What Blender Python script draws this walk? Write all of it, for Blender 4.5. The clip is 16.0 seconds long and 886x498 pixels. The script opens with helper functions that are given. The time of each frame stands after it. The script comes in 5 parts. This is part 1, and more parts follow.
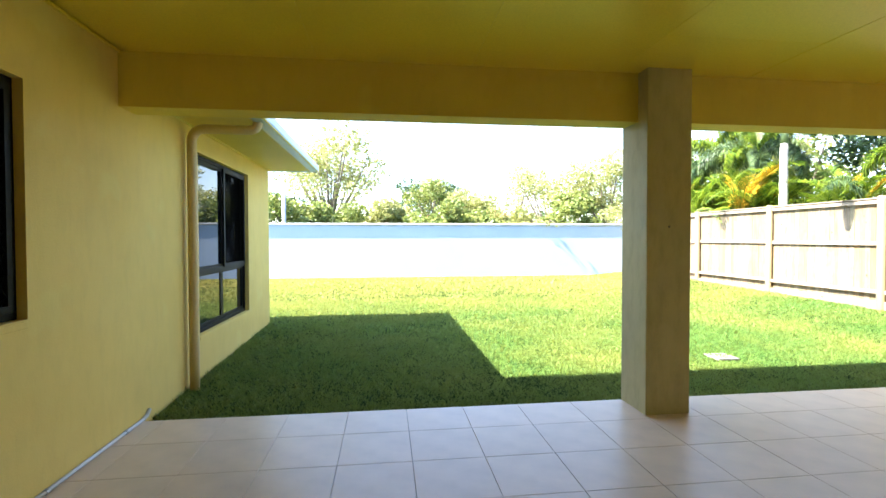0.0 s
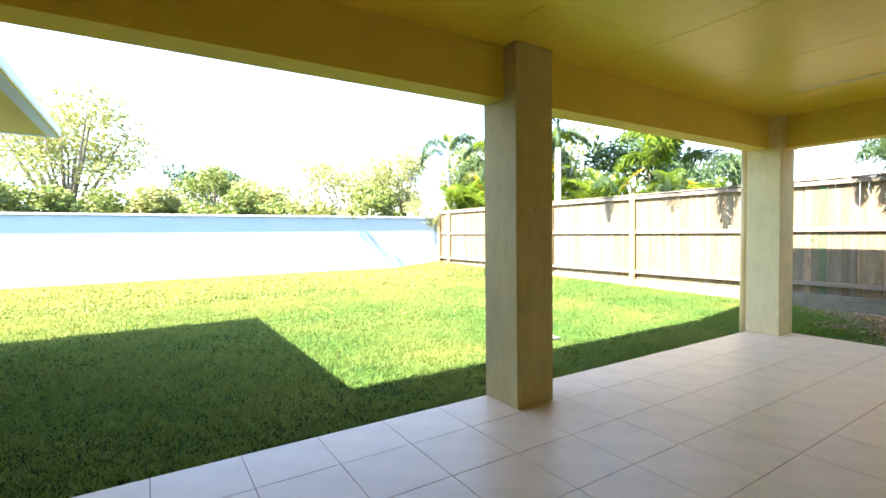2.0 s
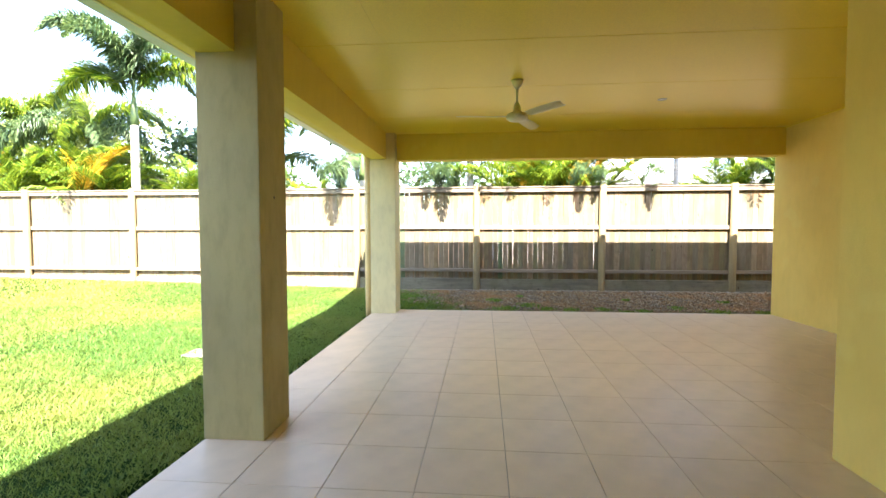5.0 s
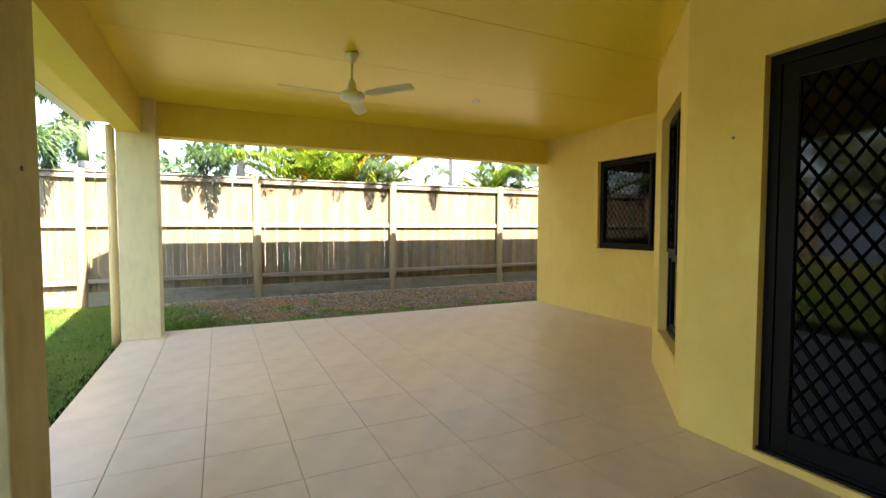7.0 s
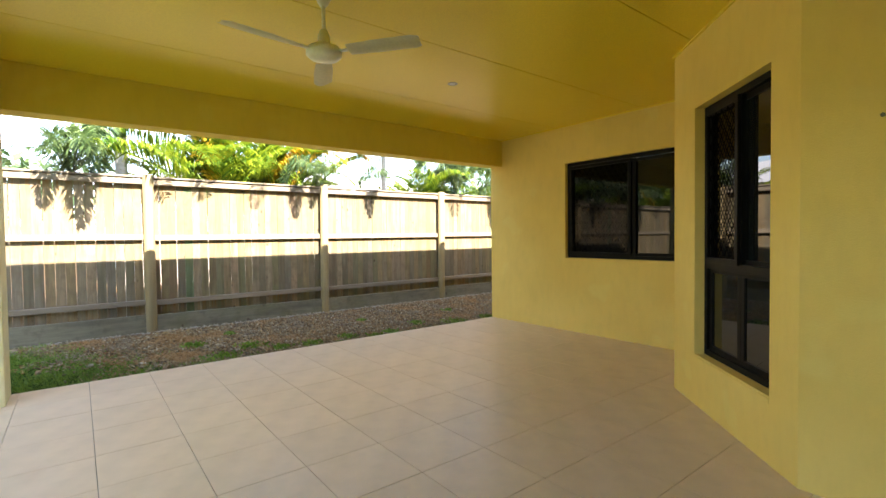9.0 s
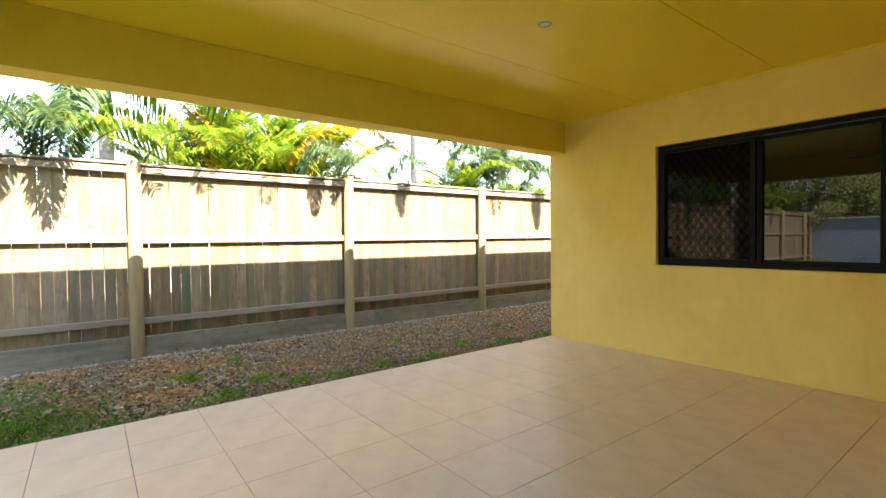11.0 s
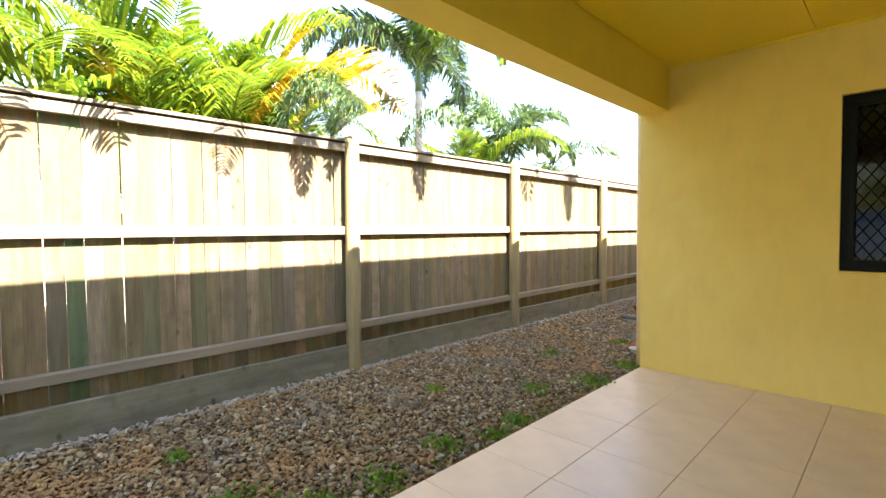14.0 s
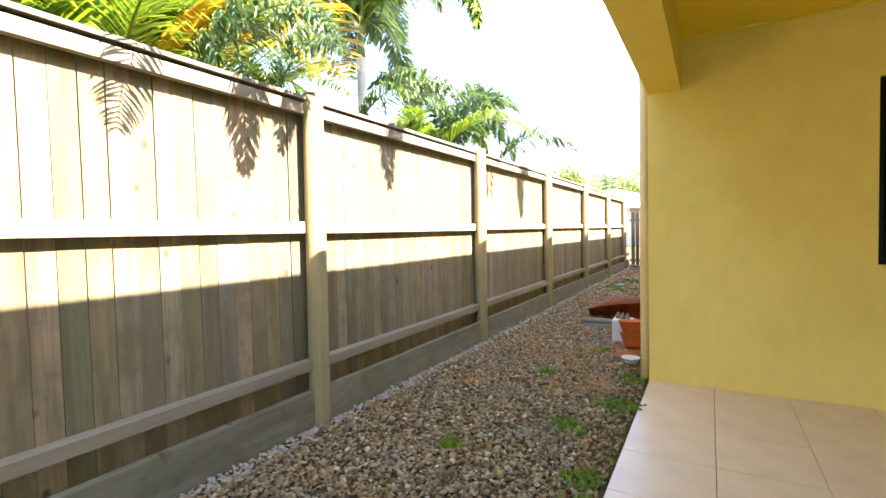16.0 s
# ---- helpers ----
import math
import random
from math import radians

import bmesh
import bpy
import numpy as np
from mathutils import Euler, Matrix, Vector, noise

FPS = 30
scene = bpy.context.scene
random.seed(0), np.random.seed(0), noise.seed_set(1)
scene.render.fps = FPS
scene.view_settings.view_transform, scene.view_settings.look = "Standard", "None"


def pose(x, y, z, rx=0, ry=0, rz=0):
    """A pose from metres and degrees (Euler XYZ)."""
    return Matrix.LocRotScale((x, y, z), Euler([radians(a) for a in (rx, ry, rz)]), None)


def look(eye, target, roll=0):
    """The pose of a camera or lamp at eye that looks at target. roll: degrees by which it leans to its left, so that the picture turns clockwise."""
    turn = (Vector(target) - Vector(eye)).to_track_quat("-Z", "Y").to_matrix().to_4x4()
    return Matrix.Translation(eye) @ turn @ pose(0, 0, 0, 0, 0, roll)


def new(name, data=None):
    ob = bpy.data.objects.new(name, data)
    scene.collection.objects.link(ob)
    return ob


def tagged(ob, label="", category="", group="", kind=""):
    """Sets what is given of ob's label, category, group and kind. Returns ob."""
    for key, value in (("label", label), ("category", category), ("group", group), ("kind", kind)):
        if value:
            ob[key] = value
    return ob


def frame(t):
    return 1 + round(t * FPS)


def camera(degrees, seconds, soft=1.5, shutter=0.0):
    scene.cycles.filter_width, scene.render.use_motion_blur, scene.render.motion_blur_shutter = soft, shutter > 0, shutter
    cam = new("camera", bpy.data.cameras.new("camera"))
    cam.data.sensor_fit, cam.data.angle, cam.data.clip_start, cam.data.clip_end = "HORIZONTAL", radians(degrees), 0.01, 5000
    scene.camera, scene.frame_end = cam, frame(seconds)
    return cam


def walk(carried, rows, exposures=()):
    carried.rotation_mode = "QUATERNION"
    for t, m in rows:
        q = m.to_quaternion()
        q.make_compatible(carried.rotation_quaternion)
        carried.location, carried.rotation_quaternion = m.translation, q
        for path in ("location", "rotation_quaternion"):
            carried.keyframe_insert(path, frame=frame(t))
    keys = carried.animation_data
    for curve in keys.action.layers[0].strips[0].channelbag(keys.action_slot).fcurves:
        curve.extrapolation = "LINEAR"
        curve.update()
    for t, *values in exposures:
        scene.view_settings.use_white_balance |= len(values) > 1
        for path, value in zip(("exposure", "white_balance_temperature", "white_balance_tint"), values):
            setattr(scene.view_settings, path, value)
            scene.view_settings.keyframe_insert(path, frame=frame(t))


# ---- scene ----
cam = camera(87.1, 16.0)
PATH = [
    (0, (-0.11, 0.144, 1.501), (0.132, 2.129, 1.457), -0.1),
    (0.5, (-0.174, 0.373, 1.532), (0.237, 2.329, 1.468), -0.6),
    (1, (-0.256, 0.597, 1.532), (0.367, 2.495, 1.456), -0.7),
    (1.5, (-0.335, 0.778, 1.476), (0.5, 2.594, 1.402), -0.6),
    (2, (-0.421, 1.015, 1.426), (0.653, 2.701, 1.357), -0.6),
    (2.5, (-0.574, 1.19, 1.444), (0.728, 2.706, 1.368), -0.6),
    (3, (-0.665, 1.433, 1.429), (0.849, 2.736, 1.341), -0.5),
    (3.5, (-0.745, 1.646, 1.413), (0.937, 2.723, 1.325), -0.3),
    (4, (-0.867, 1.898, 1.436), (0.97, 2.681, 1.341), -0.1),
    (4.5, (-0.89, 2.113, 1.439), (1.044, 2.614, 1.341), -0.1),
    (5, (-0.814, 2.397, 1.386), (1.176, 2.57, 1.299), -0.1),
    (7.5, (0.298, 3.264, 1.381), (1.991, 2.204, 1.283), -0.1),
    (8, (0.656, 3.329, 1.379), (2.26, 2.138, 1.29), -0.4),
    (10.5, (2.408, 3.096, 1.389), (3.972, 1.851, 1.344), -0.8),
    (11, (2.776, 2.944, 1.381), (4.368, 1.733, 1.337), -0.7),
    (11.5, (3.113, 2.829, 1.379), (4.711, 1.627, 1.333), -0.8),
    (12, (3.512, 2.739, 1.376), (5.09, 1.511, 1.326), -0.8),
    (12.5, (3.913, 2.67, 1.394), (5.455, 1.397, 1.332), -0.6),
    (13, (4.334, 2.625, 1.409), (5.838, 1.309, 1.336), -0.4),
    (13.5, (4.71, 2.551, 1.407), (6.188, 1.205, 1.331), -0.6),
    (14, (5.171, 2.493, 1.388), (6.581, 1.077, 1.313), -0.6),
    (14.5, (5.534, 2.459, 1.375), (6.864, 0.967, 1.304), -0.7),
    (15, (5.94, 2.393, 1.362), (7.16, 0.809, 1.289), -0.8),
    (15.5, (6.279, 2.308, 1.361), (7.393, 0.648, 1.287), -1.1),
    (16, (6.587, 2.245, 1.359), (7.582, 0.512, 1.286), -1.3),
]
EXPOSURES = [(0, 3.05, 6350, 16), (3, 3.1, 6450, 17), (5, 3.28, 6650, 17), (8, 3.13, 7000, 16), (10.5, 3.33, 7100, 17), (12, 3.35, 7100, 17), (16, 3.43, 6950, 17)]
walk(cam, [(t, look(eye, target, roll)) for t, eye, target, roll in PATH], EXPOSURES)

SUN = (0.875, 0.13, -1.0)
SUN_H = math.hypot(SUN[0], SUN[1])
world = bpy.data.worlds.new("world")
scene.world = world
world.use_nodes = True
wn = world.node_tree.nodes
sky = wn.new("ShaderNodeTexSky")
sky.sky_type = "NISHITA"
sky.sun_disc = False
sky.sun_elevation = math.atan2(1.0, SUN_H)
sky.sun_rotation = math.atan2(-SUN[0], -SUN[1])
sky.air_density, sky.dust_density, sky.ozone_density = 1.0, 0.8, 1.6
wn["Background"].inputs["Strength"].default_value = 0.12
world.node_tree.links.new(sky.outputs["Color"], wn["Background"].inputs["Color"])
sun = new("sun", bpy.data.lights.new("sun", "SUN"))
sun.data.energy, sun.data.angle, sun.data.color = 5.0, radians(0.5), (1.0, 0.945, 0.87)
sun.matrix_world = look((0, 0, 20), (SUN[0], SUN[1], 19))

# ---- materials ----


def nodes_of(name):
    m = bpy.data.materials.new(name)
    m.use_nodes = True
    nt = m.node_tree
    return m, nt, nt.nodes["Principled BSDF"]


def add(nt, kind, **vals):
    n = nt.nodes.new(kind)
    for k, v in vals.items():
        n.inputs[k].default_value = v
    return n


def coords(nt, scale=(1, 1, 1), space="Object"):
    tc = nt.nodes.new("ShaderNodeTexCoord")
    mp = add(nt, "ShaderNodeMapping", Scale=scale)
    nt.links.new(tc.outputs[space], mp.inputs["Vector"])
    return mp.outputs["Vector"]


def mix(nt, fac, a, b, mode="MIX"):
    m = nt.nodes.new("ShaderNodeMix")
    m.data_type, m.blend_type = "RGBA", mode
    for sock, v in ((m.inputs[0], fac), (m.inputs[6], a), (m.inputs[7], b)):
        if isinstance(v, (float, int)):
            sock.default_value = v
        elif isinstance(v, tuple):
            sock.default_value = (*v, 1)
        else:
            nt.links.new(v, sock)
    return m.outputs[2]


def ramp(nt, v, lo, hi, a=0.0, b=1.0):
    r = nt.nodes.new("ShaderNodeMapRange")
    nt.links.new(v, r.inputs[0])
    for i, x in zip((1, 2, 3, 4), (lo, hi, a, b)):
        r.inputs[i].default_value = x
    return r.outputs[0]


def noise_tex(nt, vec, scale, detail=4.0, rough=0.55):
    n = add(nt, "ShaderNodeTexNoise", Scale=scale, Detail=detail, Roughness=rough)
    nt.links.new(vec, n.inputs["Vector"])
    return n.outputs["Fac"]


def bump(nt, bsdf, h, strength, dist=0.01):
    b = add(nt, "ShaderNodeBump", Strength=strength, Distance=dist)
    nt.links.new(h, b.inputs["Height"])
    nt.links.new(b.outputs[0], bsdf.inputs["Normal"])


def surface(name, col, col2=None, rough=0.6, big=1.5, fine=40.0, relief=0.2, dist=0.004, metal=0.0, stretch=(1, 1, 1),
            vary=0.0, space="Object", spec=0.5):
    """A mottled surface: two scales of noise between two colours, fine relief, and a shift of tone by object."""
    m, nt, p = nodes_of(name)
    col2 = col2 or tuple(c * 0.8 for c in col)
    v = coords(nt, stretch, space)
    a = noise_tex(nt, v, big, 3)
    b = noise_tex(nt, v, fine, 5)
    c = mix(nt, ramp(nt, a, 0.35, 0.65), col, col2)
    c = mix(nt, ramp(nt, b, 0.3, 0.7, 0.0, 0.35), c, tuple(x * 0.65 for x in col))
    if vary:
        oi = nt.nodes.new("ShaderNodeObjectInfo")
        c = mix(nt, ramp(nt, oi.outputs["Random"], 0, 1, 0, vary), c, tuple(x * 0.45 for x in col2))
    nt.links.new(c, p.inputs["Base Color"])
    p.inputs["Roughness"].default_value = rough
    p.inputs["Metallic"].default_value = metal
    p.inputs["Specular IOR Level"].default_value = spec
    if relief:
        bump(nt, p, b, relief, dist)
    return m


def make_render_wall(name="textured_render", pair=None, wear=0.13):
    wa, wb = pair or (WALL_A, WALL_B)
    m, nt, p = nodes_of(name)
    v = coords(nt, (1, 1, 1))
    vs = coords(nt, (7, 7, 2.6))
    a = noise_tex(nt, v, 1.1, 3)
    trowel = noise_tex(nt, vs, 1.6, 6, 0.65)
    grit = noise_tex(nt, v, 130, 3)
    c = mix(nt, ramp(nt, a, 0.35, 0.68), wa, wb)
    c = mix(nt, ramp(nt, trowel, 0.45, 0.68, 0.0, wear), c, tuple(x * 0.62 for x in wa))
    patch = noise_tex(nt, v, 2.3, 2)
    c = mix(nt, ramp(nt, patch, 0.62, 0.68, 0.0, 0.22), c, tuple(min(0.8, x * 1.08 + 0.05) for x in wa))
    nt.links.new(c, p.inputs["Base Color"])
    p.inputs["Roughness"].default_value = 0.75
    h = mix(nt, 0.35, trowel, grit)
    bump(nt, p, h, 0.55, 0.010)
    return m


# column 1: the dimmer light on it is put into this darker, greyer pair
COL_RENDER_SHADED = ((0.56, 0.47, 0.205), (0.44, 0.385, 0.185))
WALL_A, WALL_B = (0.81, 0.60, 0.16), (0.75, 0.54, 0.13)
M_WALL = make_render_wall()
M_COLUMN_SHADED = make_render_wall("shaded_weathered_column", COL_RENDER_SHADED, 0.45)
M_BEAM = make_render_wall("beam_render", ((0.80, 0.61, 0.09), (0.75, 0.56, 0.075)), 0.12)
# wall render made paler: column 2's stronger outdoor light is in the colour
M_COLUMN_SKYLIT = make_render_wall("pale_skylit_column", ((0.74, 0.63, 0.32), (0.66, 0.57, 0.30)), 0.3)
M_CEIL = surface("ceiling_paint", (0.90, 0.67, 0.05), (0.87, 0.64, 0.045), 0.32, 0.6, 90, 0.05)
M_SOFFIT = surface("eave_paint", (0.80, 0.62, 0.13), (0.76, 0.58, 0.11), 0.6, 0.7, 60, 0.05)
M_TILE = surface("porcelain_tile", (0.78, 0.61, 0.42), (0.74, 0.57, 0.385), 0.34, 1.2, 5, 0.0, 0.002, vary=0.08, space="Object")
M_GROUT = surface("grout", (0.24, 0.20, 0.16), None, 0.9, 3, 90, 0.3)
M_SLAB = surface("slab_concrete", (0.36, 0.32, 0.27), None, 0.9, 2, 50, 0.3)
M_FRAME = surface("black_aluminium", (0.004, 0.004, 0.004), (0.005, 0.005, 0.005), 0.5, 3, 80, 0.03, spec=0.14)
M_MESH = surface("security_grille", (0.003, 0.003, 0.003), None, 0.9, 5, 80, 0.0, spec=0.05)
M_PIPE = surface("painted_pipe", (0.70, 0.52, 0.23), (0.64, 0.47, 0.20), 0.42, 2, 50, 0.05)
M_GUTTER = surface("gutter_metal", (0.60, 0.56, 0.44), (0.56, 0.52, 0.40), 0.4, 2, 40, 0.03)
M_CHANNEL = surface("blue_gutter_paint", (0.42, 0.55, 0.68), (0.39, 0.52, 0.65), 0.35, 2, 30, 0.03)
M_ROOF = surface("roof_sheet", (0.26, 0.38, 0.50), (0.24, 0.35, 0.47), 0.35, 2, 30, 0.04, metal=0.2)
M_WHITEWALL = surface("pale_blue_wall_paint", (0.42, 0.53, 0.68), (0.39, 0.50, 0.65), 0.75, 0.7, 30, 0.25)
M_COPING = surface("coping_render", (0.78, 0.79, 0.78), None, 0.7, 1, 40, 0.2)
def make_timber(name, tones, rough=0.8, along=(7, 7, 0.7), knots=True, drips=()):
    """Weathered board: each board its own tone, with streaks along the grain, knots and water stains."""
    m, nt, p = nodes_of(name)
    oi = nt.nodes.new("ShaderNodeObjectInfo")
    r = nt.nodes.new("ShaderNodeValToRGB")
    r.color_ramp.interpolation = "LINEAR"
    n = len(tones)
    r.color_ramp.elements[0].color = (*tones[0], 1)
    r.color_ramp.elements[1].color = (*tones[-1], 1)
    for i in range(1, n - 1):
        r.color_ramp.elements.new(i / (n - 1)).color = (*tones[i], 1)
    nt.links.new(oi.outputs["Random"], r.inputs[0])
    tc = nt.nodes.new("ShaderNodeTexCoord")
    off = nt.nodes.new("ShaderNodeVectorMath")
    off.operation = "MULTIPLY_ADD"
    comb = nt.nodes.new("ShaderNodeCombineXYZ")
    for k in range(3):
        nt.links.new(oi.outputs["Random"], comb.inputs[k])
    nt.links.new(comb.outputs[0], off.inputs[0])
    off.inputs[1].default_value = (37, 53, 91)
    nt.links.new(tc.outputs["Object"], off.inputs[2])
    mp = add(nt, "ShaderNodeMapping", Scale=along)
    nt.links.new(off.outputs[0], mp.inputs["Vector"])
    grain = noise_tex(nt, mp.outputs["Vector"], 9, 6, 0.65)
    streak = noise_tex(nt, mp.outputs["Vector"], 1.6, 3)
    blot = noise_tex(nt, off.outputs[0], 2.2, 3)
    c = mix(nt, ramp(nt, grain, 0.35, 0.7, 0, 0.5), r.outputs[0], tuple(x * 0.45 for x in tones[1]))
    c = mix(nt, ramp(nt, streak, 0.5, 0.72, 0, 0.55), c, tuple(x * 0.35 for x in tones[-1]))
    c = mix(nt, ramp(nt, blot, 0.50, 0.62, 0, 0.42), c, (0.115, 0.115, 0.05))
    fine = noise_tex(nt, off.outputs[0], 9, 4, 0.6)
    c = mix(nt, ramp(nt, fine, 0.52, 0.66, 0, 0.45), c, tuple(x * 0.4 for x in tones[0]))
    if knots:
        vo = add(nt, "ShaderNodeTexVoronoi", Scale=1.0)
        m2 = add(nt, "ShaderNodeMapping", Scale=(5, 5, 3.2))
        nt.links.new(off.outputs[0], m2.inputs["Vector"])
        nt.links.new(m2.outputs["Vector"], vo.inputs["Vector"])
        c = mix(nt, ramp(nt, vo.outputs["Distance"], 0.05, 0.11, 0.85, 0.0), c, (0.05, 0.03, 0.015))
    # orange brown tannin drips on the boards under each rail
    if drips:
        sep = nt.nodes.new("ShaderNodeSeparateXYZ")
        nt.links.new(tc.outputs["Object"], sep.inputs[0])
        mp2 = add(nt, "ShaderNodeMapping", Scale=(30, 30, 2.0))
        nt.links.new(off.outputs[0], mp2.inputs["Vector"])
        wet = noise_tex(nt, mp2.outputs["Vector"], 1.0, 3)
        for top in drips:
            fall = ramp(nt, sep.outputs[2], top - 0.22, top, 0.0, 1.0)
            cut = ramp(nt, sep.outputs[2], top, top + 0.03, 1.0, 0.0)
            k = nt.nodes.new("ShaderNodeMath")
            k.operation = "MULTIPLY"
            nt.links.new(fall, k.inputs[0])
            nt.links.new(cut, k.inputs[1])
            k2 = nt.nodes.new("ShaderNodeMath")
            k2.operation = "MULTIPLY"
            nt.links.new(k.outputs[0], k2.inputs[0])
            nt.links.new(ramp(nt, wet, 0.48, 0.66, 0.0, 0.75), k2.inputs[1])
            c = mix(nt, k2.outputs[0], c, (0.20, 0.085, 0.018))
    nt.links.new(c, p.inputs["Base Color"])
    p.inputs["Roughness"].default_value = rough
    bump(nt, p, grain, 0.35, 0.003)
    return m


M_PALING = make_timber("weathered_paling", [(0.32, 0.22, 0.125), (0.17, 0.15, 0.105), (0.15, 0.145, 0.065), (0.27, 0.195, 0.095), (0.13, 0.115, 0.07), (0.30, 0.24, 0.15), (0.17, 0.11, 0.045)], drips=(0.17, 1.05, 1.80))
M_RAIL = surface("fence_rail_timber", (0.29, 0.235, 0.16), (0.20, 0.17, 0.12), 0.8, 2, 26, 0.5, 0.004, stretch=(6, 0.6, 6), vary=0.25)
M_POST = surface("round_pine_post", (0.30, 0.225, 0.10), (0.22, 0.175, 0.085), 0.75, 3, 24, 0.5, 0.004, stretch=(6, 6, 0.5), vary=0.25)
M_PLINTH = make_timber("plinth_sleeper", [(0.23, 0.20, 0.125), (0.19, 0.175, 0.115), (0.22, 0.20, 0.14)], 0.85, (5, 0.5, 5))
M_FAN = surface("cream_enamel", (0.82, 0.78, 0.60), (0.80, 0.75, 0.57), 0.3, 3, 50, 0.0)
M_CHROME = surface("brushed_nickel", (0.55, 0.53, 0.5), None, 0.3, 3, 50, 0.0, metal=1.0)
M_LENS = surface("frosted_lens", (0.8, 0.8, 0.76), None, 0.3, 3, 50, 0.0)
M_PVC = surface("white_pvc", (0.72, 0.72, 0.70), (0.6, 0.6, 0.58), 0.35, 3, 40, 0.03)
M_TERRA = surface("orange_terracotta_plastic", (0.62, 0.17, 0.035), (0.52, 0.13, 0.03), 0.5, 3, 30, 0.1)
M_RUST = surface("rusty_steel", (0.42, 0.13, 0.025), (0.16, 0.05, 0.015), 0.8, 4, 30, 0.4)
M_GREYSHEET = surface("grey_fibre_sheet", (0.22, 0.22, 0.20), None, 0.8, 3, 30, 0.2)
M_CYAN = surface("cyan_plastic", (0.05, 0.45, 0.55), None, 0.4, 3, 30, 0.05)
# near-black base colour stands in for the lack of light indoors
M_DARKROOM = surface("unlit_interior", (0.05, 0.045, 0.04), None, 0.9, 1, 20, 0.05)
M_ROOFTILE = surface("red_roof_tile", (0.50, 0.16, 0.07), (0.42, 0.13, 0.06), 0.7, 2, 20, 0.3)
M_FARWALL = surface("far_house_paint", (0.62, 0.58, 0.50), None, 0.7, 1, 20, 0.1)
M_PALEROOF = surface("pale_metal_roof", (0.62, 0.64, 0.66), None, 0.5, 1, 20, 0.1)
M_BARK = surface("palm_trunk_bark", (0.46, 0.43, 0.37), (0.36, 0.33, 0.28), 0.85, 4, 20, 0.5, 0.01, stretch=(1, 1, 5))
M_TREEBARK = surface("tree_bark", (0.22, 0.18, 0.13), None, 0.9, 3, 20, 0.5, 0.01)
M_POLE = surface("galvanised_pole", (0.5, 0.5, 0.5), None, 0.5, 2, 20, 0.05, metal=0.5)


def leaf_mat(name, a, b, trans=0.35, rough=0.45, through_colour=None):
    m, nt, p = nodes_of(name)
    g = nt.nodes.new("ShaderNodeNewGeometry")
    c = mix(nt, g.outputs["Random Per Island"], a, b)
    v = coords(nt, (1, 1, 1))
    c = mix(nt, ramp(nt, noise_tex(nt, v, 1.2, 2), 0.35, 0.65, 0, 0.4), c, tuple(x * 0.55 for x in a))
    nt.links.new(c, p.inputs["Base Color"])
    p.inputs["Roughness"].default_value = rough
    tr = nt.nodes.new("ShaderNodeBsdfTranslucent")
    if through_colour:
        tr.inputs["Color"].default_value = (*through_colour, 1)
    else:
        nt.links.new(c, tr.inputs["Color"])
    ms = nt.nodes.new("ShaderNodeMixShader")
    ms.inputs[0].default_value = trans
    nt.links.new(p.outputs[0], ms.inputs[1])
    nt.links.new(tr.outputs[0], ms.inputs[2])
    nt.links.new(ms.outputs[0], nt.nodes["Material Output"].inputs["Surface"])
    return m


M_FROND = leaf_mat("palm_leaflets", (0.035, 0.12, 0.012), (0.34, 0.42, 0.025), 0.42)
M_FROND_D = leaf_mat("deep_green_palm_leaflets", (0.03, 0.085, 0.03), (0.21, 0.29, 0.10), 0.3)
M_FROND_Y = leaf_mat("yellow_palm_leaflets", (0.62, 0.46, 0.03), (0.58, 0.27, 0.02), 0.4)
M_FROND_B = leaf_mat("brown_dead_leaflets", (0.30, 0.13, 0.04), (0.22, 0.11, 0.05), 0.2)
M_LEAF = leaf_mat("tree_leaves", (0.11, 0.18, 0.035), (0.34, 0.36, 0.09), 0.35)
M_LEAF_L = leaf_mat("light_tree_leaves", (0.24, 0.29, 0.08), (0.48, 0.46, 0.17), 0.38)
M_LEAF_D = leaf_mat("dark_tree_leaves", (0.04, 0.09, 0.03), (0.09, 0.15, 0.05), 0.2)
def make_grass():
    """Blades from deep green to straw; whole patches are drier, most of all far down the lawn by the boundary wall."""
    m, nt, p = nodes_of("lawn_blades")
    g = nt.nodes.new("ShaderNodeNewGeometry")
    v = coords(nt)
    sep = nt.nodes.new("ShaderNodeSeparateXYZ")
    nt.links.new(v, sep.inputs[0])
    blade = mix(nt, ramp(nt, g.outputs["Random Per Island"], 0.0, 1.0), (0.004, 0.062, 0.014), (0.16, 0.295, 0.06))
    patch = ramp(nt, noise_tex(nt, v, 0.55, 4), 0.42, 0.68, 0.0, 0.28)
    far = ramp(nt, sep.outputs[1], 8.6, 14.5, 0.0, 0.6)
    dry = nt.nodes.new("ShaderNodeMath")
    dry.operation = "ADD"
    dry.use_clamp = True
    nt.links.new(patch, dry.inputs[0])
    nt.links.new(far, dry.inputs[1])
    c = mix(nt, dry.outputs[0], blade, (0.46, 0.38, 0.10))
    nt.links.new(c, p.inputs["Base Color"])
    p.inputs["Roughness"].default_value = 0.6
    p.inputs["Specular IOR Level"].default_value = 0.15
    tr = nt.nodes.new("ShaderNodeBsdfTranslucent")
    tr.inputs["Color"].default_value = (0.40, 0.43, 0.09, 1)
    ms = nt.nodes.new("ShaderNodeMixShader")
    ms.inputs[0].default_value = 0.30
    nt.links.new(p.outputs[0], ms.inputs[1])
    nt.links.new(tr.outputs[0], ms.inputs[2])
    nt.links.new(ms.outputs[0], nt.nodes["Material Output"].inputs["Surface"])
    return m


M_GRASS = make_grass()
